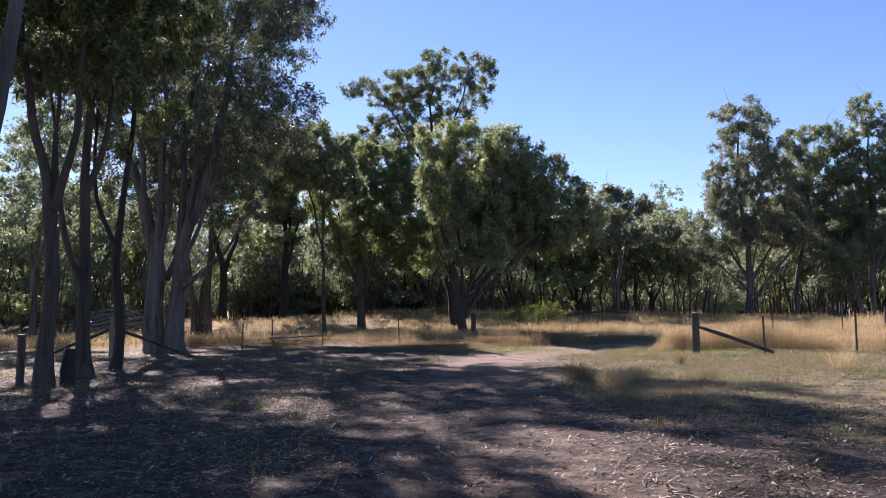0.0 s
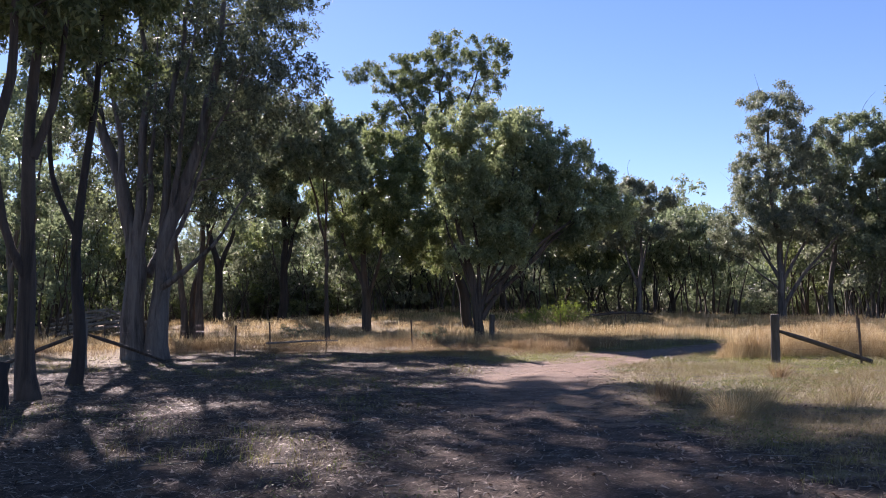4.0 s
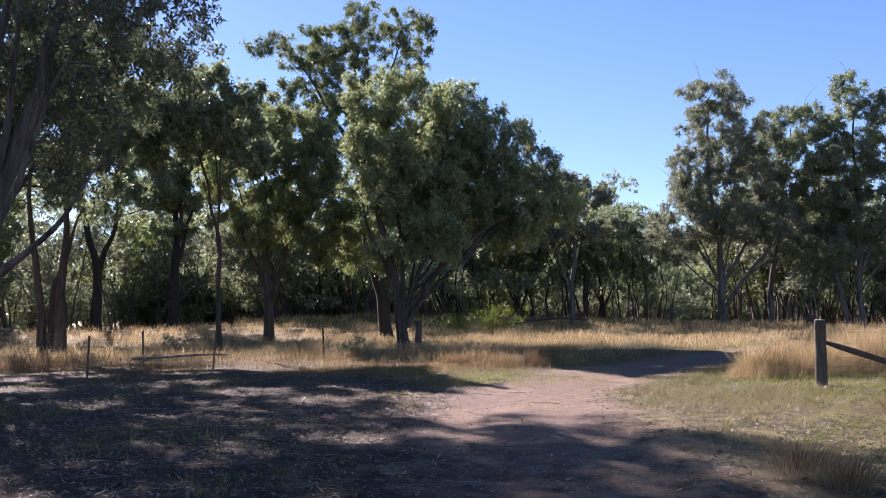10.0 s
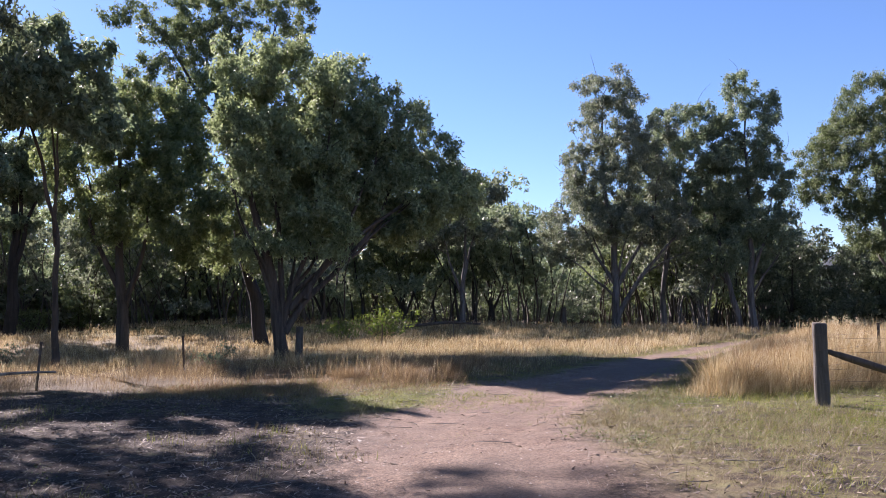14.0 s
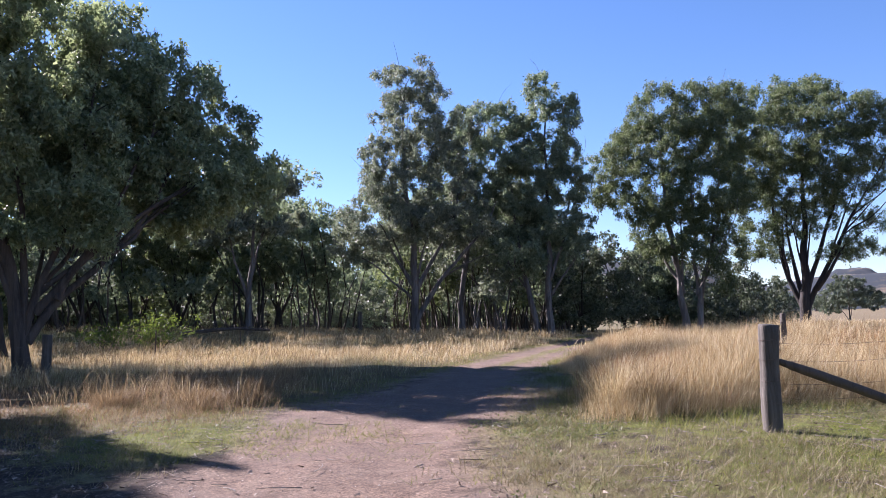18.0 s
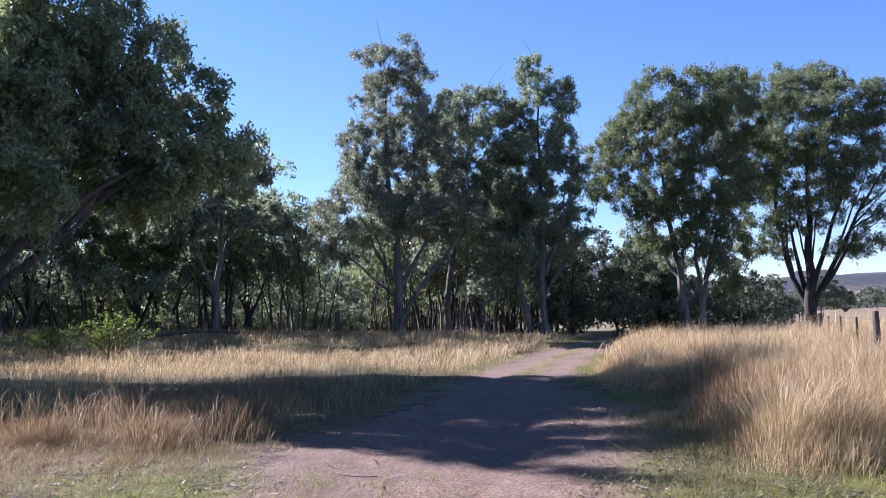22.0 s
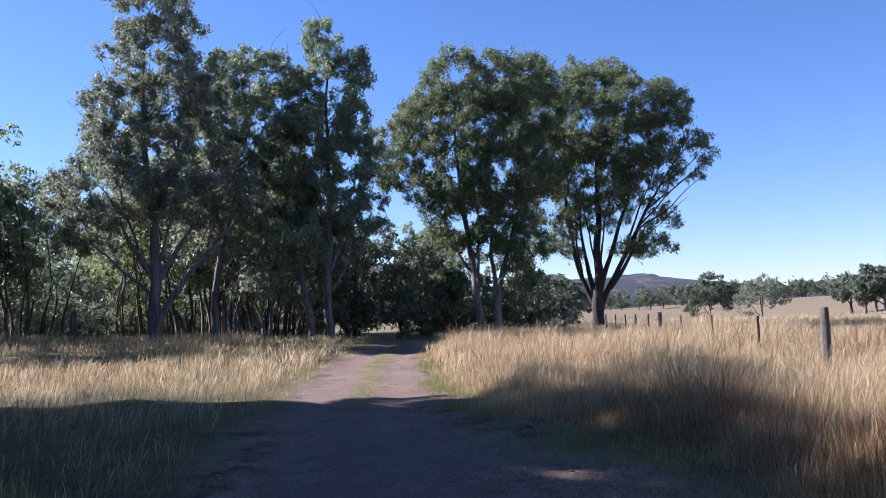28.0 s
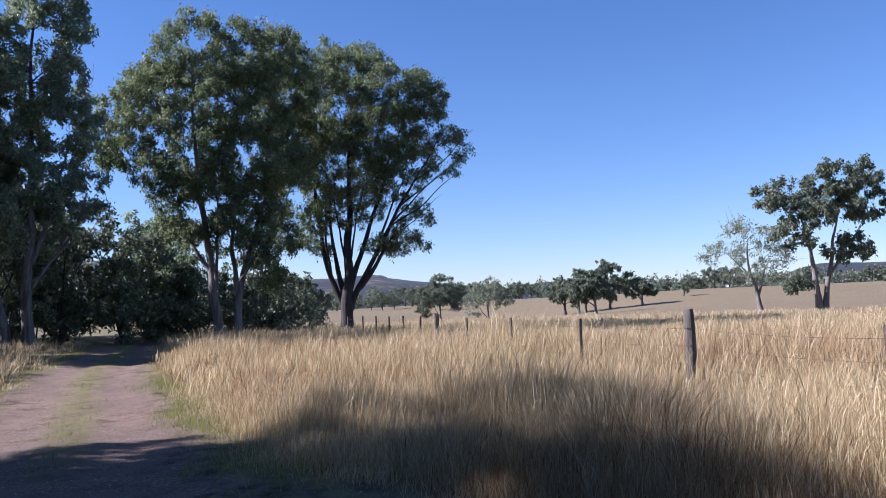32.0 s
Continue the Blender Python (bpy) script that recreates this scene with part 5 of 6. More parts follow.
def fence(label, posts, pickets, order, wires, braces=()):
    """posts: (x, y, height, radius); pickets: (x, y, height, lean); order: places that the wires pass; braces: two ends."""
    root = new("wire_fence")
    x0, y0 = order[0]
    root.location = (x0, y0, gz(x0, y0))
    o = Vector(root.location)

    def place(name, me, x, y, ry=0.0, label_=""):
        ob = part(name, me, root, label_)
        ob.matrix_basis = pose(x - o.x, y - o.y, gz(x, y) - o.z, 0, ry, (x * 37 + y * 11) % 90)
        return ob
    for i, (x, y, h, r) in enumerate(posts):
        post = place("post", post_mesh(h, r, i + int(10 * abs(x)), mat=LOG_GREY if (x, y) == (-11.5, 29.2) else POST_GREY), x, y, 0.8 * math.sin(x * 9), "weathered hewn timber post")
        if (x, y) == (8.1, 27.05):
            post.matrix_basis = pose(x - o.x, y - o.y, gz(x, y) - o.z, 0, 0.8, 60)
        for hz in wires:
            a = np.linspace(0, 2 * np.pi, 15)
            hug = lambda v: 0.92 * (np.abs(np.cos(v)) ** 5 + np.abs(np.sin(v)) ** 5) ** (-0.2)
            R = r * (1.05 - 0.06 * hz / h) * 1.0 + 0.004
            part("wire_tie", data_mesh("wire_tie", *joined([tube(np.stack([R * np.cos(a) * hug(a), R * np.sin(a) * hug(a), np.full(15, hz) + 0.006 * np.sin(2 * a)], 1), np.full(15, 0.004), 4)]), STEEL), post)
    for x, y, h, lean in pickets:
        z = np.linspace(-0.2, h, 5)
        s = np.array([(-0.018, 0), (0, 0.004), (0.018, 0), (0.018, -0.006), (0.004, -0.003), (0.003, -0.03), (-0.003, -0.03), (-0.004, -0.003), (-0.018, -0.006)])
        s = s * 1.7
        V = np.concatenate([np.column_stack([s, np.full(len(s), t)]) for t in (-0.2, h)])
        n = len(s)
        q = np.array([(j, (j + 1) % n, n + (j + 1) % n, n + j) for j in range(n)])
        place("steel_picket", data_mesh("steel_picket", V, q, STEEL), x, y, lean, "thin rusty steel picket")
    pts = [Vector((x, y, gz(x, y))) for x, y in order]
    for hz in wires:
        P = []
        for a, b in zip(pts[:-1], pts[1:]):
            for u in np.linspace(0, 1, 6)[:-1]:
                P.append(tuple(a.lerp(b, float(u)) + Vector((0, 0, hz - 0.04 * math.sin(math.pi * u))) - o))
        P.append(tuple(pts[-1] + Vector((0, 0, hz)) - o))
        part("wire", data_mesh("wire", *joined([tube(P, np.full(len(P), 0.0022), 4)]), STEEL), root)
    for (ax, ay, az), (bx, by, bz), r in braces:
        a, b = np.array((ax - o.x, ay - o.y, gz(ax, ay) + az - o.z)), np.array((bx - o.x, by - o.y, gz(bx, by) + bz - o.z))
        P = curve_through([a, (a + b) / 2 + [0, 0, 0.02], b], 0.3)
        taper = np.ones(len(P))
        taper[:2] = 0.45, 0.85
        part("brace", smooth(data_mesh("brace", *joined([tube(P, np.linspace(r, r * 0.85, len(P)) * taper, 10)]), BARK_BROWN)), root, "dark sloping timber stay")
    return tagged(root, label, "fence")


EAST = [(8.1, 27.05), (11.6, 29.7), (15.48, 32.65), (18.35, 34.83), (21.3, 37.1), (24.1, 39.3), (26.6, 41.3), (29.0, 43.2), (30.7, 44.5), (32.6, 46.0), (34.4, 47.4), (36.4, 49.0), (39, 51), (42, 53.4)]
fence("old timber and wire paddock fence in tall dry grass", [(8.1, 27.05, 1.31, 0.115), (18.35, 34.83, 1.38, 0.068), (29.0, 43.2, 1.34, 0.08)],
      [(x, y, 1.25, 1.5 * math.sin(x * 5)) for x, y in EAST if (x, y) not in ((8.1, 27.05), (18.35, 34.83), (29.0, 43.2))], EAST, (0.35, 0.62, 0.88, 1.12))
SOUTH = [(8.1, 27.05), (10.05, 26.4), (12.55, 25.6), (15.6, 24.7), (19, 23.6), (23, 22.4), (28, 21)]
fence("wire paddock fence with sloping timber stay", [], [(x, y, 1.2, 2 * math.sin(x * 3)) for x, y in SOUTH[1:]], SOUTH, (0.22, 0.40, 0.58, 0.86, 1.08), [((8.12, 27.03, 0.88), (10.3, 26.3, 0.04), 0.066)])
WEST = [(-11.5, 29.2), (-10.6, 32.6), (-8.6, 35.6), (-5.6, 38.4), (-2.2, 41.0), (1.65, 47.5), (6.2, 55.0), (11.6, 61.6), (16.4, 65.4), (22.6, 71.5), (28.0, 76.0)]
fence("leaning picket and wire fence along the clearing", [(-11.5, 29.2, 1.42, 0.14), (1.65, 47.5, 1.35, 0.13), (22.6, 71.5, 1.4, 0.14)],
      [(-8.6, 35.6, 1.15, 4), (-5.6, 38.4, 1.2, 5), (-2.2, 41.0, 1.2, -2), (6.2, 55.0, 1.3, 2), (11.6, 61.6, 1.35, -1), (16.4, 65.4, 1.4, 1), (28, 76, 1.4, 0)], WEST, (0.4, 0.75, 1.05),
      [((-11.4, 29.3, 1.0), (-10.4, 33.0, 0.05), 0.06), ((-11.6, 29.2, 1.0), (-13.8, 28.6, 0.05), 0.06)])
FAR_WEST = [(-8.6, 42.0), (-12.7, 44.4), (-18, 46.9), (-23, 49.2), (-29, 52)]
fence("half-hidden wire fence west of the clearing", [(-23, 49.2, 1.3, 0.1)], [(x, y, 1.15, 2 * math.sin(x)) for x, y in FAR_WEST if x != -23], FAR_WEST, (0.4, 0.75, 1.05))
NEAR_WEST = [(-9.35, 18.55), (-12.5, 18.9), (-16, 19.4)]
fence("short run of old fence beside the stump", [(-9.35, 18.55, 1.15, 0.085), (-16, 19.4, 1.2, 0.09)], [(-12.5, 18.9, 1.1, 3)], NEAR_WEST, (0.4, 0.8))

# ---- logs and stumps ----


def timber(name, label, points, r, category, mat=LOG_GREY, twigs=0, seed=0):
    rng = np.random.default_rng(seed)
    P = np.array([(x, y, gz(x, y) + z) for x, y, z in points])
    root = new(name)
    root.location = P[0]
    C = curve_through(P - P[0], 0.3, rng, 0.02)
    part("log", smooth(data_mesh("log", *joined([tube(C, np.linspace(r, r * 0.6, len(C)) * (1 + 0.08 * rng.normal(0, 1, len(C))), 9)]), mat)), root)
    for _ in range(twigs):
        a = C[rng.integers(2, len(C) - 1)]
        d = rng.normal(0, 1, 3) * [0.7, 0.7, 0.3] + [0, 0, 0.6]
        Q = curve_through([a, a + d * 0.4, a + d * rng.uniform(0.6, 1.1)], 0.2, rng, 0.03)
        part("branch", smooth(data_mesh("branch", *joined([tube(Q, np.linspace(r * 0.4, r * 0.1, len(Q)), 5)]), mat)), root)
    return tagged(root, label, category)


timber("fallen_log", "long bleached fallen log with stubs of branches", [(9.8, 66.8, 0.45), (11.5, 66.5, 0.62), (13.0, 66.3, 0.66), (14.6, 66.0, 0.52)], 0.11, "log", BARK_BROWN, twigs=5, seed=3)
timber("fallen_log", "thin grey fallen branch in dry grass", [(-7.6, 36.4, 0.42), (-6.4, 36.9, 0.46), (-5.0, 37.6, 0.5)], 0.045, "log", seed=4)
for i in range(11):
    timber("fallen_log", "grey dead log in a loose timber pile", [(-26.2 + 1.3 * math.sin(i * 7), 58.4 + 0.35 * i, 0.25 + 0.28 * (i % 5)), (-23.8, 59.0 + 0.3 * i, 0.55 + 0.30 * (i % 5)), (-21.2 + 0.9 * math.cos(i * 5), 59.4 + 0.25 * i, 0.3 + 0.32 * ((i + 2) % 5))], 0.11, "log", twigs=6, seed=20 + i)
timber("stump", "short dark tree stump on leaf litter", [(-8.38, 18.7, -0.05), (-8.4, 18.7, 0.3), (-8.36, 18.72, 0.78)], 0.19, "stump", BARK_DARK, seed=9)

# ---- distant country ----


def far_country():
    rng = np.random.default_rng(77)
    # bushy trees in the far paddock, one grown and then repeated
    proto = tree("dark rounded tree standing in the far paddock", (205, 84), [(0, 0, 6.2, 4.2, 3.0), (2.4, -2.4, 5.0, 3, 2.4), (-2, 2.6, 5.4, 3, 2.4), (0.5, 0, 8.6, 2.6, 1.4)], 300, radius=0.4, leaves=1500, leaf=(0.7, 0.45), bark=BARK_DARK, foliage=LEAF_SHADED, spacing=4.6, tuft=1.5, fork=0.2, sides=(5, 3), whole=True, group="far paddock trees", name="paddock_tree")
    spots = [(240, 60, 0.5), (300, 150, 0.9), (260, 140, 0.7)]
    a0 = math.atan2(1, 0.25)
    for k in range(95):
        ang = rng.uniform(-0.35, 1.02)
        r = rng.uniform(340, 420)
        spots.append((6 + r * math.cos(ang), 33 + r * math.sin(ang), rng.uniform(0.55, 1.0)))
    for k in range(46):
        ang = rng.uniform(0.42, 0.95)
        r = rng.uniform(300, 400)
        spots.append((6 + r * math.cos(ang), 33 + r * math.sin(ang), rng.uniform(0.3, 0.75)))
    for x, y, s in spots:
        copy_thing(proto, pose(x, y, gz(x, y) - 0.1, 0, 0, rng.uniform(0, 360)) @ Matrix.Scale(s, 4))
    ang = np.concatenate([rng.uniform(-0.42, 0.62, 420), rng.uniform(-0.42, 1.3, 160)])
    rad = rng.uniform(385, 450, len(ang))
    bx, by = 6 + rad * np.cos(ang), 33 + rad * np.sin(ang)
    hub = np.stack([bx, by, height(bx, by) + rng.uniform(1.5, 7.5, len(ang))], 1)
    V, f = leaves_at(rng, hub, np.array([3.6, 3.6, 2.6]), 40000, (1.1, 0.75), 0.2)
    stuff("far_woodland", "dark belt of far trees along the paddock's crest", "trees", V, f, LEAF_SHADED)
    bx = rng.uniform(-230, 92, 620)
    by = 134 + rng.uniform(0, 30, 620) + 0.1 * np.abs(bx)
    hub = np.stack([bx, by, height(bx, by) + 0.2 + 11.0 * rng.random(620) ** 1.2], 1)
    V, f = leaves_at(rng, hub, np.array([3.2, 3.2, 2.2]), 42000, (1.1, 0.75), 0.2)
    stuff("deep_woodland", "dark foliage deep in the woodland behind the clearing", "trees", V, f, LEAF)
    # hills
    for name, label, ang, r, w, h, depth in (("hill", "distant dark wooded hill behind the gums", 0.588, 2300, 210, 116, 420), ("hill", "distant flat-topped wooded hill", 0.485, 2200, 250, 103, 360), ("hill", "low distant wooded range with bare tan slopes", 0.54, 1900, 820, 84, 400),
                                             ("hill", "low distant wooded range", 0.22, 2600, 800, 78, 500), ("hill", "low bare distant hill with scattered trees", -0.07, 1900, 420, 72, 500), ("hill", "low distant wooded range", -0.45, 2500, 900, 60, 600), ("hill", "long distant wooded ridge behind the gums", 0.82, 2350, 620, 170, 450), ("hill", "distant wooded ridge beyond the paddock", 1.0, 1500, 600, 50, 400)):
        nx, ny = 90, 26
        u, v = np.meshgrid(np.linspace(-1, 1, nx), np.linspace(-1, 1, ny))
        prof = np.clip((np.exp(-2.6 * u * u) - 0.074) / 0.926, 0, 1) * np.clip(1 - v ** 2, 0, 1)
        rough = 1 + 0.07 * wob(u * 40, v * 40, 0.17, ang) + 0.025 * wob(u * 40, v * 40, 0.5, ang) + 0.006 * wob(u * 100, v * 40, 1.3, ang)
        z = h * np.minimum(prof, 0.9) * rough - 4
        ca, sa = math.cos(ang), math.sin(ang)
        lx, ly = v * depth, u * w
        V = np.stack([lx * ca - ly * sa, lx * sa + ly * ca, z], -1).reshape(-1, 3)
        i, j = np.meshgrid(np.arange(ny - 1), np.arange(nx - 1), indexing="ij")
        f = np.stack([i * nx + j, i * nx + j + 1, (i + 1) * nx + j + 1, (i + 1) * nx + j], -1).reshape(-1, 4)
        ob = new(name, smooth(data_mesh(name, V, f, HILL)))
        ob.location = (6 + r * ca, 33 + r * sa, 0)
        tagged(ob, label, "hill", kind="structure")


far_country()

# ---- grass, litter and pebbles ----


def blades(rng, x, y, h, width, lean=0.35, bent=True, wind=(0.10, -0.12), out=None):
    """Grass blades at the places x, y: a bent strip that ends in a point, a thin stem with a seed head, or one triangle."""
    n = len(x)
    z = height(x, y)
    a = rng.uniform(0, 2 * np.pi, n)
    side = np.stack([np.cos(a), np.sin(a), np.zeros(n)], 1) * (width * (0.6 + 0.8 * rng.random(n)) / 2)[:, None]
    b = rng.uniform(0, 2 * np.pi, n)
    k = lean * rng.random(n) * h
    tip = np.stack([np.cos(b) * k + wind[0] * h, np.sin(b) * k + wind[1] * h, h], 1)
    if out is not None:
        tip[:, 0] += out[0] * 0.16 * h
        tip[:, 1] += out[1] * 0.16 * h
    root = np.stack([x, y, z - 0.02], 1)
    if bent == "seed":
        neck = root + tip * np.array([0.6, 0.6, 0.80])
        V = np.stack([root, neck + side, root + tip, neck - side], 1).reshape(-1, 3)
        return V, [np.arange(4 * n).reshape(-1, 4)]
    if not bent:
        V = np.stack([root - side, root + side, root + tip], 1).reshape(-1, 3)
        return V, [np.arange(3 * n).reshape(-1, 3)]
    mid = root + tip * np.array([0.36, 0.36, 0.62])
    V = np.stack([root - side, root + side, mid + side * 0.8, mid - side * 0.8, root + tip], 1).reshape(-1, 3)
    o = (np.arange(n) * 5)[:, None]
    return V, [o + np.array([[0, 1, 2, 3]]), o + np.array([[3, 2, 4]])]


def scatter(rng, n, x0, x1, y0, y1, weight, clump=0.0, per=8):
    """Random places kept by their weight, gathered into tussocks."""
    m = int(n / per) if clump else n
    x, y = rng.uniform(x0, x1, m), rng.uniform(y0, y1, m)
    keep = rng.random(m) < weight(x, y)
    x, y = x[keep], y[keep]
    if clump:
        ox, oy = rng.normal(0, clump, len(x) * per), rng.normal(0, clump, len(y) * per)
        x, y = np.repeat(x, per) + ox, np.repeat(y, per) + oy
        return x, y, ox / clump, oy / clump, np.repeat(rng.normal(0, 1, len(ox) // per), per)
    return x, y


def grasses():
    rng = np.random.default_rng(9)
    hv = lambda x, y: 0.75 + 0.25 * wob(x, y, 0.9, 0.3) + 0.2 * wob(x, y, 0.33, 1.1)
    # tall dry grass close to the track on its east side, in flaring tussocks
    near = lambda x, y: np.hypot(x - 8.0, y - 34.0)
    hollow = lambda x, y: 1 - 0.75 * np.exp(-(((x - 11.6) / 1.3) ** 2 + ((y - 36.1) / 0.8) ** 2))
    for n, x0, x1, y0, y1, per, wide, far in ((520000, 5, 17, 28, 44, 30, 0.0042, 0.0), (340000, 8, 34, 27, 54, 20, 0.0075, 9.0)):
        x, y, ox, oy, tone = scatter(rng, n, x0, x1, y0, y1, lambda x, y: paddock(x, y) * (near(x, y) > far) * (np.clip(1.25 - near(x, y) / 13, 0.1, 1) if far == 0 else 1), 0.12, per)
        edge = lateral(x, y) - tall_edge(x, y)
        h = (0.40 + 0.55 * rng.random(len(x)) ** 0.8) * np.clip(hv(x, y) + 0.2 * wob(x, y, 2.3, 0.9), 0.45, 1.25) * np.clip(0.5 + 0.5 * edge, 0.25, 1) * np.clip(0.35 + 0.65 * paddock(x, y), 0.3, 1) * np.clip(1 + 0.22 * tone, 0.5, 1.45) * hollow(x, y)
        red = np.repeat(rng.random(len(x) // per) < 0.04 + 0.75 * np.exp(-(((x[::per] - 10.0) / 0.9) ** 2 + ((y[::per] - 31.7) / 0.8) ** 2)) + 0.6 * step(wob(x[::per], y[::per], 0.62, 1.9) + 0.4 * wob(x[::per], y[::per], 1.5, 0.2), 0.2, 0.8), per)
        for pick, name, label, mat in ((~red, "tall_grass", "tall dry golden grass in the paddock", GRASS_GOLD), (red, "russet_grass", "russet brown grass tussocks in the paddock", GRASS_RUSSET)):
            V, f = blades(rng, x[pick], y[pick], h[pick], wide, 0.5, "seed", wind=(0.10, -0.07), out=(1.2 * ox[pick], 1.2 * oy[pick]))
            stuff(name, label, "grass", V, f, mat)
    x, y, ox, oy, tone = scatter(rng, 330000, 5, 24, 27, 46, lambda x, y: paddock(x, y) * np.clip(1.2 - np.abs(lateral(x, y) - 3) / 12, 0.1, 1), 0.16, 16)
    h = (0.2 + 0.6 * rng.random(len(x))) * np.clip(hv(x, y) + 0.2 * tone, 0.35, 1.3) * np.clip(0.45 + 0.45 * (lateral(x, y) - tall_edge(x, y)), 0.2, 1) * hollow(x, y)
    V, f = blades(rng, x, y, h, 0.006, 0.9, False, out=(1.6 * ox, 1.6 * oy))
    stuff("fine_grass", "fine pale dry grass stems in the paddock", "grass", V, f, GRASS_GOLD)
    # the same grass further off
    x, y, ox, oy, tone = scatter(rng, 270000, 14, 95, 18, 75, lambda x, y: paddock(x, y) * np.clip(1.2 - np.hypot(x - 8, y - 33) / 75, 0.12, 1) * (np.hypot(x - 8, y - 33) > 14), 0.15, 6)
    h = (0.5 + 0.28 * rng.random(len(x))) * np.clip(hv(x, y), 0.5, 1.2)
    V, f = blades(rng, x, y, h, 0.018, 0.75, "seed")
    stuff("paddock_grass", "pale dry grass across the paddock", "grass", V, f, GRASS_GOLD)
    # meadow west and north of the track
    x, y, ox, oy, tone = scatter(rng, 430000, -32, 45, 33, 80, lambda x, y: meadow(x, y) * np.clip(1.3 - np.hypot(x - 3, y - 36) / 40, 0.12, 1), 0.16, 14)
    h = (0.36 + 0.25 * rng.random(len(x))) * np.clip(hv(x, y), 0.4, 1.3) * np.clip(meadow(x, y), 0.25, 1) * np.clip(1 + 0.15 * tone, 0.6, 1.3)
    h, wide = h * (0.6 + 0.6 * rng.random(len(x))), 0.005 + 0.008 * step(np.hypot(x - 3, y - 34), 8, 26)
    dull = np.repeat(rng.random(len(x) // 14) < 0.15 + 0.6 * (1 - step(y[::14], 37, 46)), 14)
    for pick, name, label, mat in ((~dull, "meadow_grass", "dry straw-coloured grass in the clearing", GRASS_GOLD), (dull, "brown_meadow_grass", "dull brown grass tussocks in the clearing", GRASS_RUST)):
        V, f = blades(rng, x[pick], y[pick], h[pick], wide[pick], 0.7, "seed", out=(1.2 * ox[pick], 1.2 * oy[pick]))
        stuff(name, label, "grass", V, f, mat)
    # rusty seeding grass at the meadow's front, thinning out towards the litter
    fringe = lambda x, y: 0.75 * np.exp(-(((x - 1.2) / 2.6) ** 2 + ((y - 34.6) / 1.9) ** 2)) * step(-lateral(x, y), 1.9, 2.6)
    x, y, ox, oy, tone = scatter(rng, 130000, -12, 9, 31, 44, lambda x, y: np.clip(meadow(x, y) * step(wob(x, y, 0.8, 2.2), 0.0, 0.6) * (1 - step(y, 38, 44)) * step(y, 32.5, 33.5) + fringe(x, y), 0, 1), 0.13, 9)
    h = (0.20 + 0.34 * rng.random(len(x))) * np.clip(meadow(x, y) + 0.45 * fringe(x, y), 0.25, 1) * np.clip(1 + 0.3 * tone, 0.4, 1.5)
    V, f = blades(rng, x, y, h, 0.006, 1.0, "seed", out=(1.8 * ox, 1.8 * oy))
    stuff("seeding_grass", "rusty brown seeding grass beside the track", "grass", V, f, GRASS_RUST)
    # rough matted grass and dead stalks between the meadow and the litter
    rough = lambda x, y: np.exp(-(((x - 0.4) / 3.2) ** 4 + ((y - 34.9) / 1.9) ** 4)) * step(-lateral(x, y) - half_width(x, y), 0.35, 1.2) * np.clip(0.55 + 0.6 * wob(x, y, 0.9, 1.3) + 0.3 * wob(x, y, 2.2, 0.1), 0.08, 1)
    x, y, ox, oy, tone = scatter(rng, 330000, -4.5, 5, 30.5, 37.5, rough, 0.10, 22)
    h = (0.02 + 0.13 * rng.random(len(x)) ** 1.8) * np.clip(1 + 0.5 * tone, 0.4, 2.2) * (0.55 + 0.45 * step(y, 33.2, 35.5))
    kind = np.repeat(rng.integers(0, 5, len(x) // 22), 22)
    for k, name, label, mat in ((0, "matted_grass", "matted straw grass beside the track", GRASS_SHORT), (1, "dead_stalks", "russet dead stalks beside the track", GRASS_RUSSET), (2, "brown_grass", "brown seeding grass tufts beside the track", GRASS_RUST), (3, "olive_grass", "yellow-green grass tufts beside the track", GRASS_GREEN)):
        pick = kind == k if k else (kind == 0) | (kind == 4)
        V, f = blades(rng, x[pick], y[pick], h[pick] * (1.25 if k in (1, 2) else 1.0), 0.0055, 1.7, k in (1, 2) and "seed", out=(2.4 * ox[pick], 2.4 * oy[pick]))
        stuff(name, label, "grass", V, f, mat)
    # short grass by the gate and along the verges
    bare = lambda x, y: np.clip(0.5 + 0.7 * wob(x, y, 0.7, 0.7) + 0.35 * wob(x, y, 1.9, 1.4), 0.04, 1)
    x, y, ox, oy, tone = scatter(rng, 900000, -3, 22, 9, 34, lambda x, y: verge(x, y) * bare(x, y), 0.11, 20)
    h = (0.03 + 0.10 * rng.random(len(x)) ** 1.5) * np.clip(1 + 0.35 * tone, 0.5, 2.2) + 0.12 * (np.repeat(rng.random(len(x) // 20), 20) < 0.14) * rng.random(len(x))
    V, f = blades(rng, x, y, h, 0.006, 2.0, False, out=(2.0 * ox, 2.0 * oy))
    stuff("short_grass", "short trodden straw-coloured grass", "grass", V, f, GRASS_SHORT)
    gw = lambda x, y: np.clip(1.5 * np.exp(-(((x - 8.8) / 3.0) ** 2 + ((y - 25.9) / 1.4) ** 2)) + 1.6 * np.exp(-(((x - 2.9) / 1.6) ** 2 + ((y - 31.3) / 1.2) ** 2)) + 0.7 * np.exp(-(((x - 7.2) / 2.4) ** 2 + ((y - 29.2) / 1.0) ** 2)) + 0.7 * np.exp(-(lateral(x, y) / 0.35) ** 2) * step(y, 38, 43) * (0.5 + 0.5 * (wob(x, y, 0.5) > -0.2))
                               + 0.9 * np.exp(-((np.abs(lateral(x, y)) - 1.75) / 0.4) ** 2) * step(y, 33, 36) + 0.62 * step(wob(x, y, 0.45, 3.1) + 0.3 * wob(x, y, 1.7), -0.3, 0.5) * verge(x, y), 0, 1)
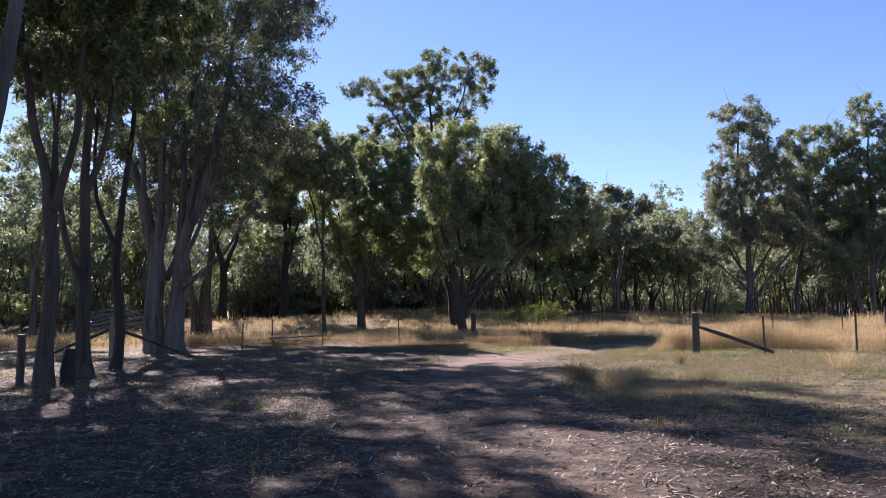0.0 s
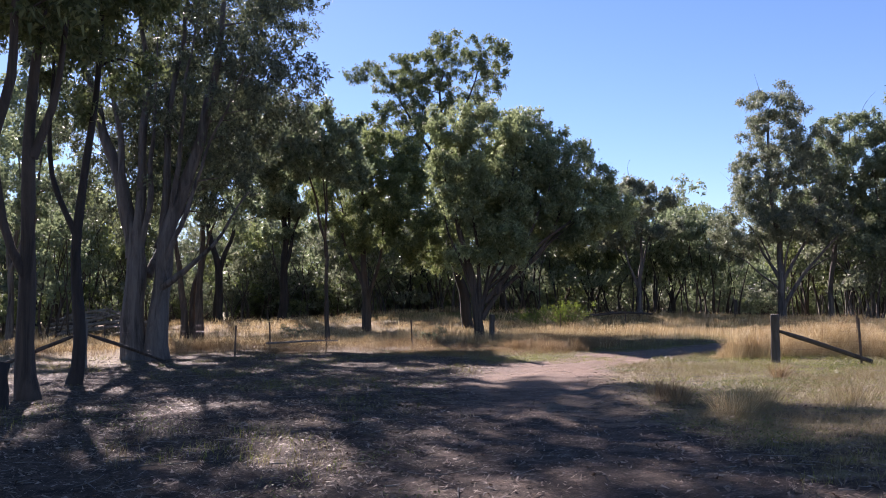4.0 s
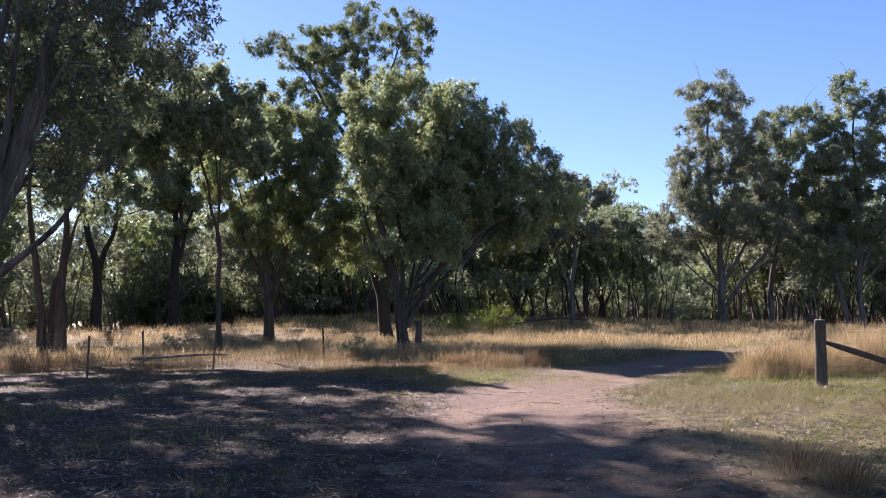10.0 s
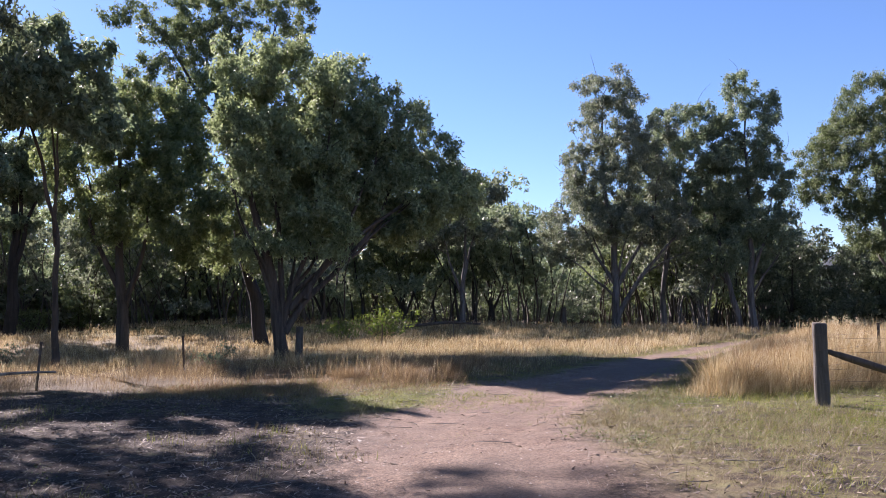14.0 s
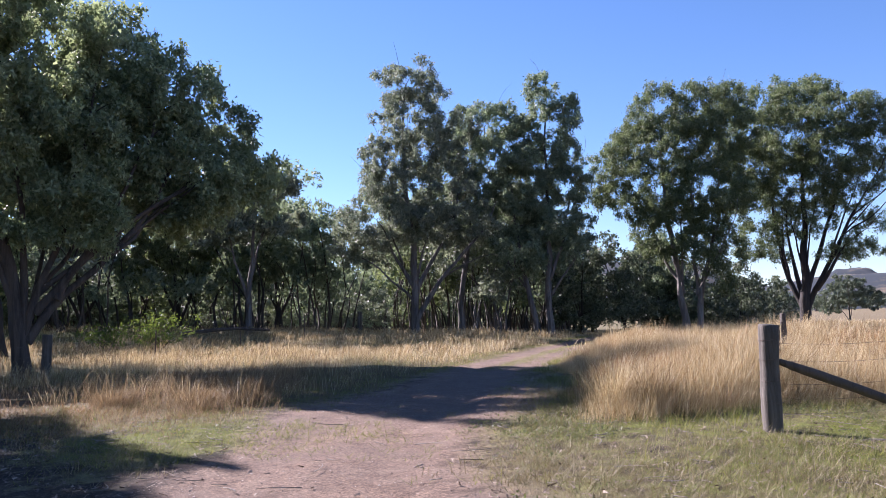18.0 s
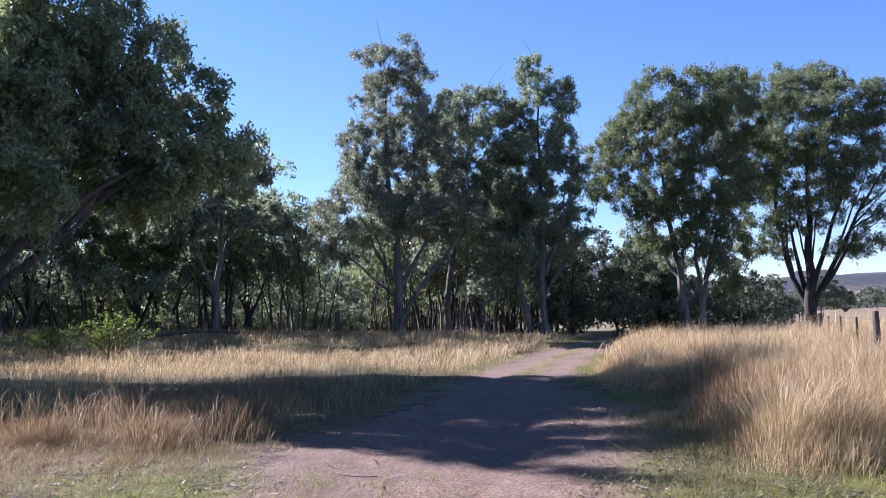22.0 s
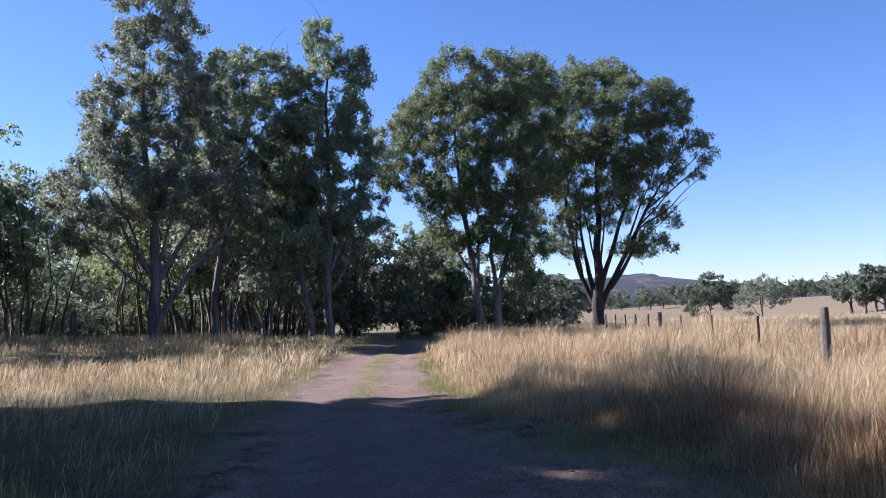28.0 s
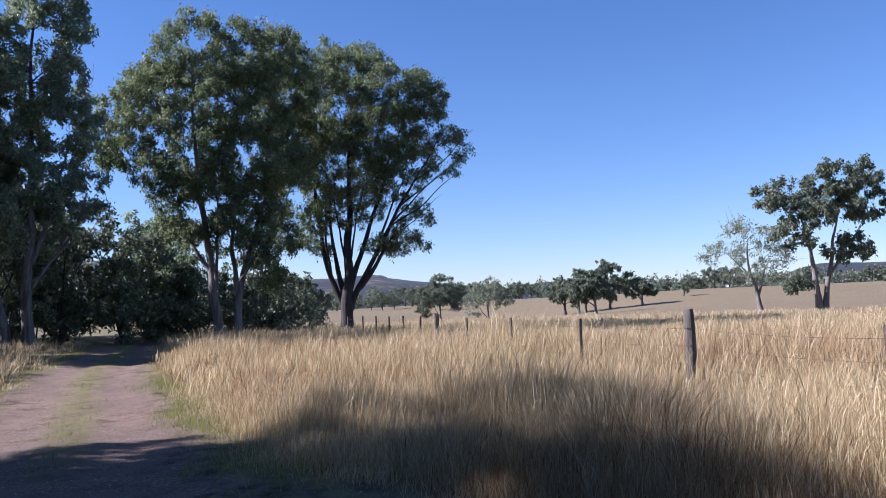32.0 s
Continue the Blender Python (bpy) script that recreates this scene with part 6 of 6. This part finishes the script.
    x, y, ox, oy, tone = scatter(rng, 1150000, -2, 40, 14, 64, gw, 0.10, 16)
    h = (0.025 + 0.09 * rng.random(len(x)) ** 1.5) * np.clip(1 + 0.3 * tone, 0.5, 2)
    V, f = blades(rng, x, y, h, 0.007, 2.0, False, out=(2.0 * ox, 2.0 * oy))
    stuff("green_grass", "fresh green grass near the gate post", "grass", V, f, GRASS_GREEN)
    # lush grass at the foot of the tall grass
    x, y, ox, oy, tone = scatter(rng, 190000, 5, 24, 27, 47, lambda x, y: step(wob(x, y, 1.1, 0.4) + 0.2, -0.1, 0.5) * np.exp(-((lateral(x, y) - tall_edge(x, y) + 0.15) / 0.5) ** 2) * step(y, 28.5, 30) + 0.8 * np.exp(-(((x - 9.6) / 2.2) ** 2 + ((y - 28.3) / 0.9) ** 2)), 0.09, 8)
    h = 0.05 + 0.19 * rng.random(len(x)) ** 1.4
    V, f = blades(rng, x, y, h, 0.007, 1.4, False)
    stuff("lush_grass", "yellow-green grass at the foot of the dry grass", "grass", V, f, GRASS_GREEN)
    # thin grass among the litter
    x, y, ox, oy, tone = scatter(rng, 150000, -22, 16, 1.5, 37, lambda x, y: (1 - meadow(x, y)) * (1 - paddock(x, y)) * step(np.abs(lateral(x, y)), 1.0, 2.6) * step(wob(x, y, 0.9, 4.0), -0.1, 0.7), 0.10, 12)
    h = 0.05 + 0.13 * rng.random(len(x))
    lush = np.repeat(rng.random(len(x) // 12) < 0.4, 12)
    for pick, name, label, mat in ((~lush, "sparse_grass", "thin dry grass tufts among fallen leaves", GRASS_SHORT), (lush, "sparse_green_grass", "thin green grass tufts among fallen leaves", GRASS_GREEN)):
        V, f = blades(rng, x[pick], y[pick], h[pick], 0.009, 0.9, False)
        stuff(name, label, "grass", V, f, mat)


def litter():
    rng = np.random.default_rng(10)
    x, y = scatter(rng, 320000, -20, 17, 1.2, 38, lambda x, y: (1 - meadow(x, y)) * (1 - paddock(x, y)) * np.clip(1.1 - (0.6 + 0.4 * step(y, 14, 20)) * np.exp(-(lateral(x, y) / 1.7) ** 4) - 0.5 * step(y, 24, 32) * step(x, 2.5, 4.5), 0.03, 1) * np.clip(1.25 - np.hypot(x, y - 8) / 30, 0.45, 1) * (1 - 0.6 * verge(x, y)))
    n = len(x)
    a = rng.uniform(0, 6.283, n)
    ln, wd = 0.03 + 0.085 * rng.random(n) ** 1.5, 0.011 + 0.020 * rng.random(n) ** 1.5
    d = np.stack([np.cos(a), np.sin(a), rng.normal(0, 0.25, n)], 1) * (ln / 2)[:, None]
    s = np.stack([-np.sin(a), np.cos(a), rng.normal(0, 0.4, n)], 1) * (wd / 2)[:, None]
    c = np.stack([x, y, height(x, y) + 0.012 + 0.012 * rng.random(n)], 1)
    V = np.stack([c - d + s, c - d - s, c + d], 1).reshape(-1, 3)
    stuff("leaf_litter", "pale fallen gum leaves and bark on bare soil", "leaf litter", V, np.arange(3 * n).reshape(-1, 3), LITTER)
    # fallen twigs
    x, y = scatter(rng, 2600, -16, 15, 2, 34, lambda x, y: (1 - paddock(x, y)) * (1 - 0.85 * np.exp(-(lateral(x, y) / 1.5) ** 4)))
    twigs = []
    for px, py in zip(x, y):
        t, L, r = rng.uniform(0, 6.283), 0.12 + 0.5 * rng.random() ** 2, 0.003 + 0.006 * rng.random()
        u = np.linspace(-0.5, 0.5, 4)
        bend = rng.normal(0, 0.12) * L * (1 - 4 * u * u)
        qx, qy = px + u * L * math.cos(t) - bend * math.sin(t), py + u * L * math.sin(t) + bend * math.cos(t)
        twigs.append(tube(np.stack([qx, qy, height(qx, qy) + r + 0.012 + 0.02 * rng.random()], 1), np.linspace(r, 0.5 * r, 4), 3))
    stuff("fallen_twigs", "thin grey fallen twigs on the litter", "twigs", *joined(twigs), LOG_GREY)
    # low broad-leaved weeds
    x, y, ox, oy, tone = scatter(rng, 330000, -10, 11, 3, 34, lambda x, y: (1 - paddock(x, y)) * (1 - meadow(x, y)) * step(np.abs(lateral(x, y)), 1.2, 2.2) * step(wob(x, y, 0.8, 5.0) + 0.6 * wob(x, y, 2.1, 0.3), 0.1, 0.8) * (0.25 + 0.75 * (lateral(x, y) > 0)), 0.10, 26)
    n = len(x)
    a = rng.uniform(0, 6.283, n)
    ln, wd, up = 0.02 + 0.03 * rng.random(n), 0.010 + 0.012 * rng.random(n), 0.01 + 0.08 * rng.random(n) ** 1.5
    d = np.stack([np.cos(a), np.sin(a), rng.normal(0.25, 0.4, n)], 1) * ln[:, None]
    w = np.stack([-np.sin(a), np.cos(a), rng.normal(0, 0.4, n)], 1) * (wd / 2)[:, None]
    c = np.stack([x, y, height(x, y) + up], 1)
    V = np.stack([c, c + 0.5 * d + w, c + d, c + 0.5 * d - w], 1).reshape(-1, 3)
    stuff("low_weeds", "low green broad-leaved weeds among fallen leaves", "weeds", V, np.arange(4 * n).reshape(-1, 4), LEAF_WEED)
    x, y = scatter(rng, 85000, -2, 26, 12, 50, lambda x, y: 1 - step(np.abs(lateral(x, y)), 1.2, 2.4))
    n = len(x)
    r = 0.004 + 0.013 * rng.random(n) ** 3
    o = np.array([(1, 0, 0), (0, 1, 0), (-1, 0, 0), (0, -1, 0), (0, 0, 0.8), (0, 0, -0.8)], float)
    V = (np.stack([x, y, height(x, y) + 0.3 * r], 1)[:, None] + o[None] * r[:, None, None] * rng.uniform(0.6, 1.3, (n, 6, 1))).reshape(-1, 3)
    t = np.array([(0, 1, 4), (1, 2, 4), (2, 3, 4), (3, 0, 4)])
    stuff("gravel", "small reddish pebbles scattered on the track", "gravel", V, ((np.arange(n) * 6)[:, None, None] + t[None]).reshape(-1, 3), PEBBLE)


def tussock(x, y, h, w, i):
    rng = np.random.default_rng(500 + i)
    n = int(420 * (1 + 2.2 * (w > 0.95)))
    a, r = rng.uniform(0, 6.283, n), w * 0.32 * rng.random(n) ** 0.6
    ox, oy = np.cos(a) * r, np.sin(a) * r
    V, f = blades(rng, x + ox, y + oy, h * (0.45 + 0.6 * rng.random(n)), 0.0042, 0.9, "seed", out=(1.6 * ox / (w * 0.16), 1.6 * oy / (w * 0.16)))
    ob = new("grass_tussock", data_mesh("grass_tussock", V - np.array([x, y, 0.0]), f, GRASS_GREEN if h < 0.2 else GRASS_RUST if w > 0.95 else (GRASS_GOLD, GRASS_SHORT, GRASS_RUST)[i % 3]))
    ob.location = (x, y, 0)
    tagged(ob, "small green grass tuft on the track" if h < 0.2 else "dry leaning grass tussock beside the track", "grass", "grass tussocks")


for i, spot in enumerate([(3.3, 16.5, 0.4, 0.9), (3.8, 17.0, 0.4, 0.9), (2.8, 18.5, 0.4, 0.7), (9.2, 19.5, 0.5, 0.6), (5.6, 17.8, 0.35, 0.9), (6.1, 21.9, 0.4, 0.35), (7.9, 29.7, 0.9, 0.5), (8.1, 30.5, 0.6, 0.4), (8.3, 29.4, 0.8, 0.4), (8.9, 32.3, 0.22, 0.45), (13.1, 35.0, 1.0, 0.35), (13.4, 34.7, 1.0, 0.4), (14.3, 35.8, 0.85, 0.45), (3.5, 38.3, 0.45, 0.6), (4.2, 36.0, 0.55, 1.2), (3.2, 35.4, 0.42, 1.3), (1.9, 36.4, 0.4, 1.2), (2.9, 17.9, 0.35, 0.5)]):
    tussock(*spot, i)

grasses()
litter()
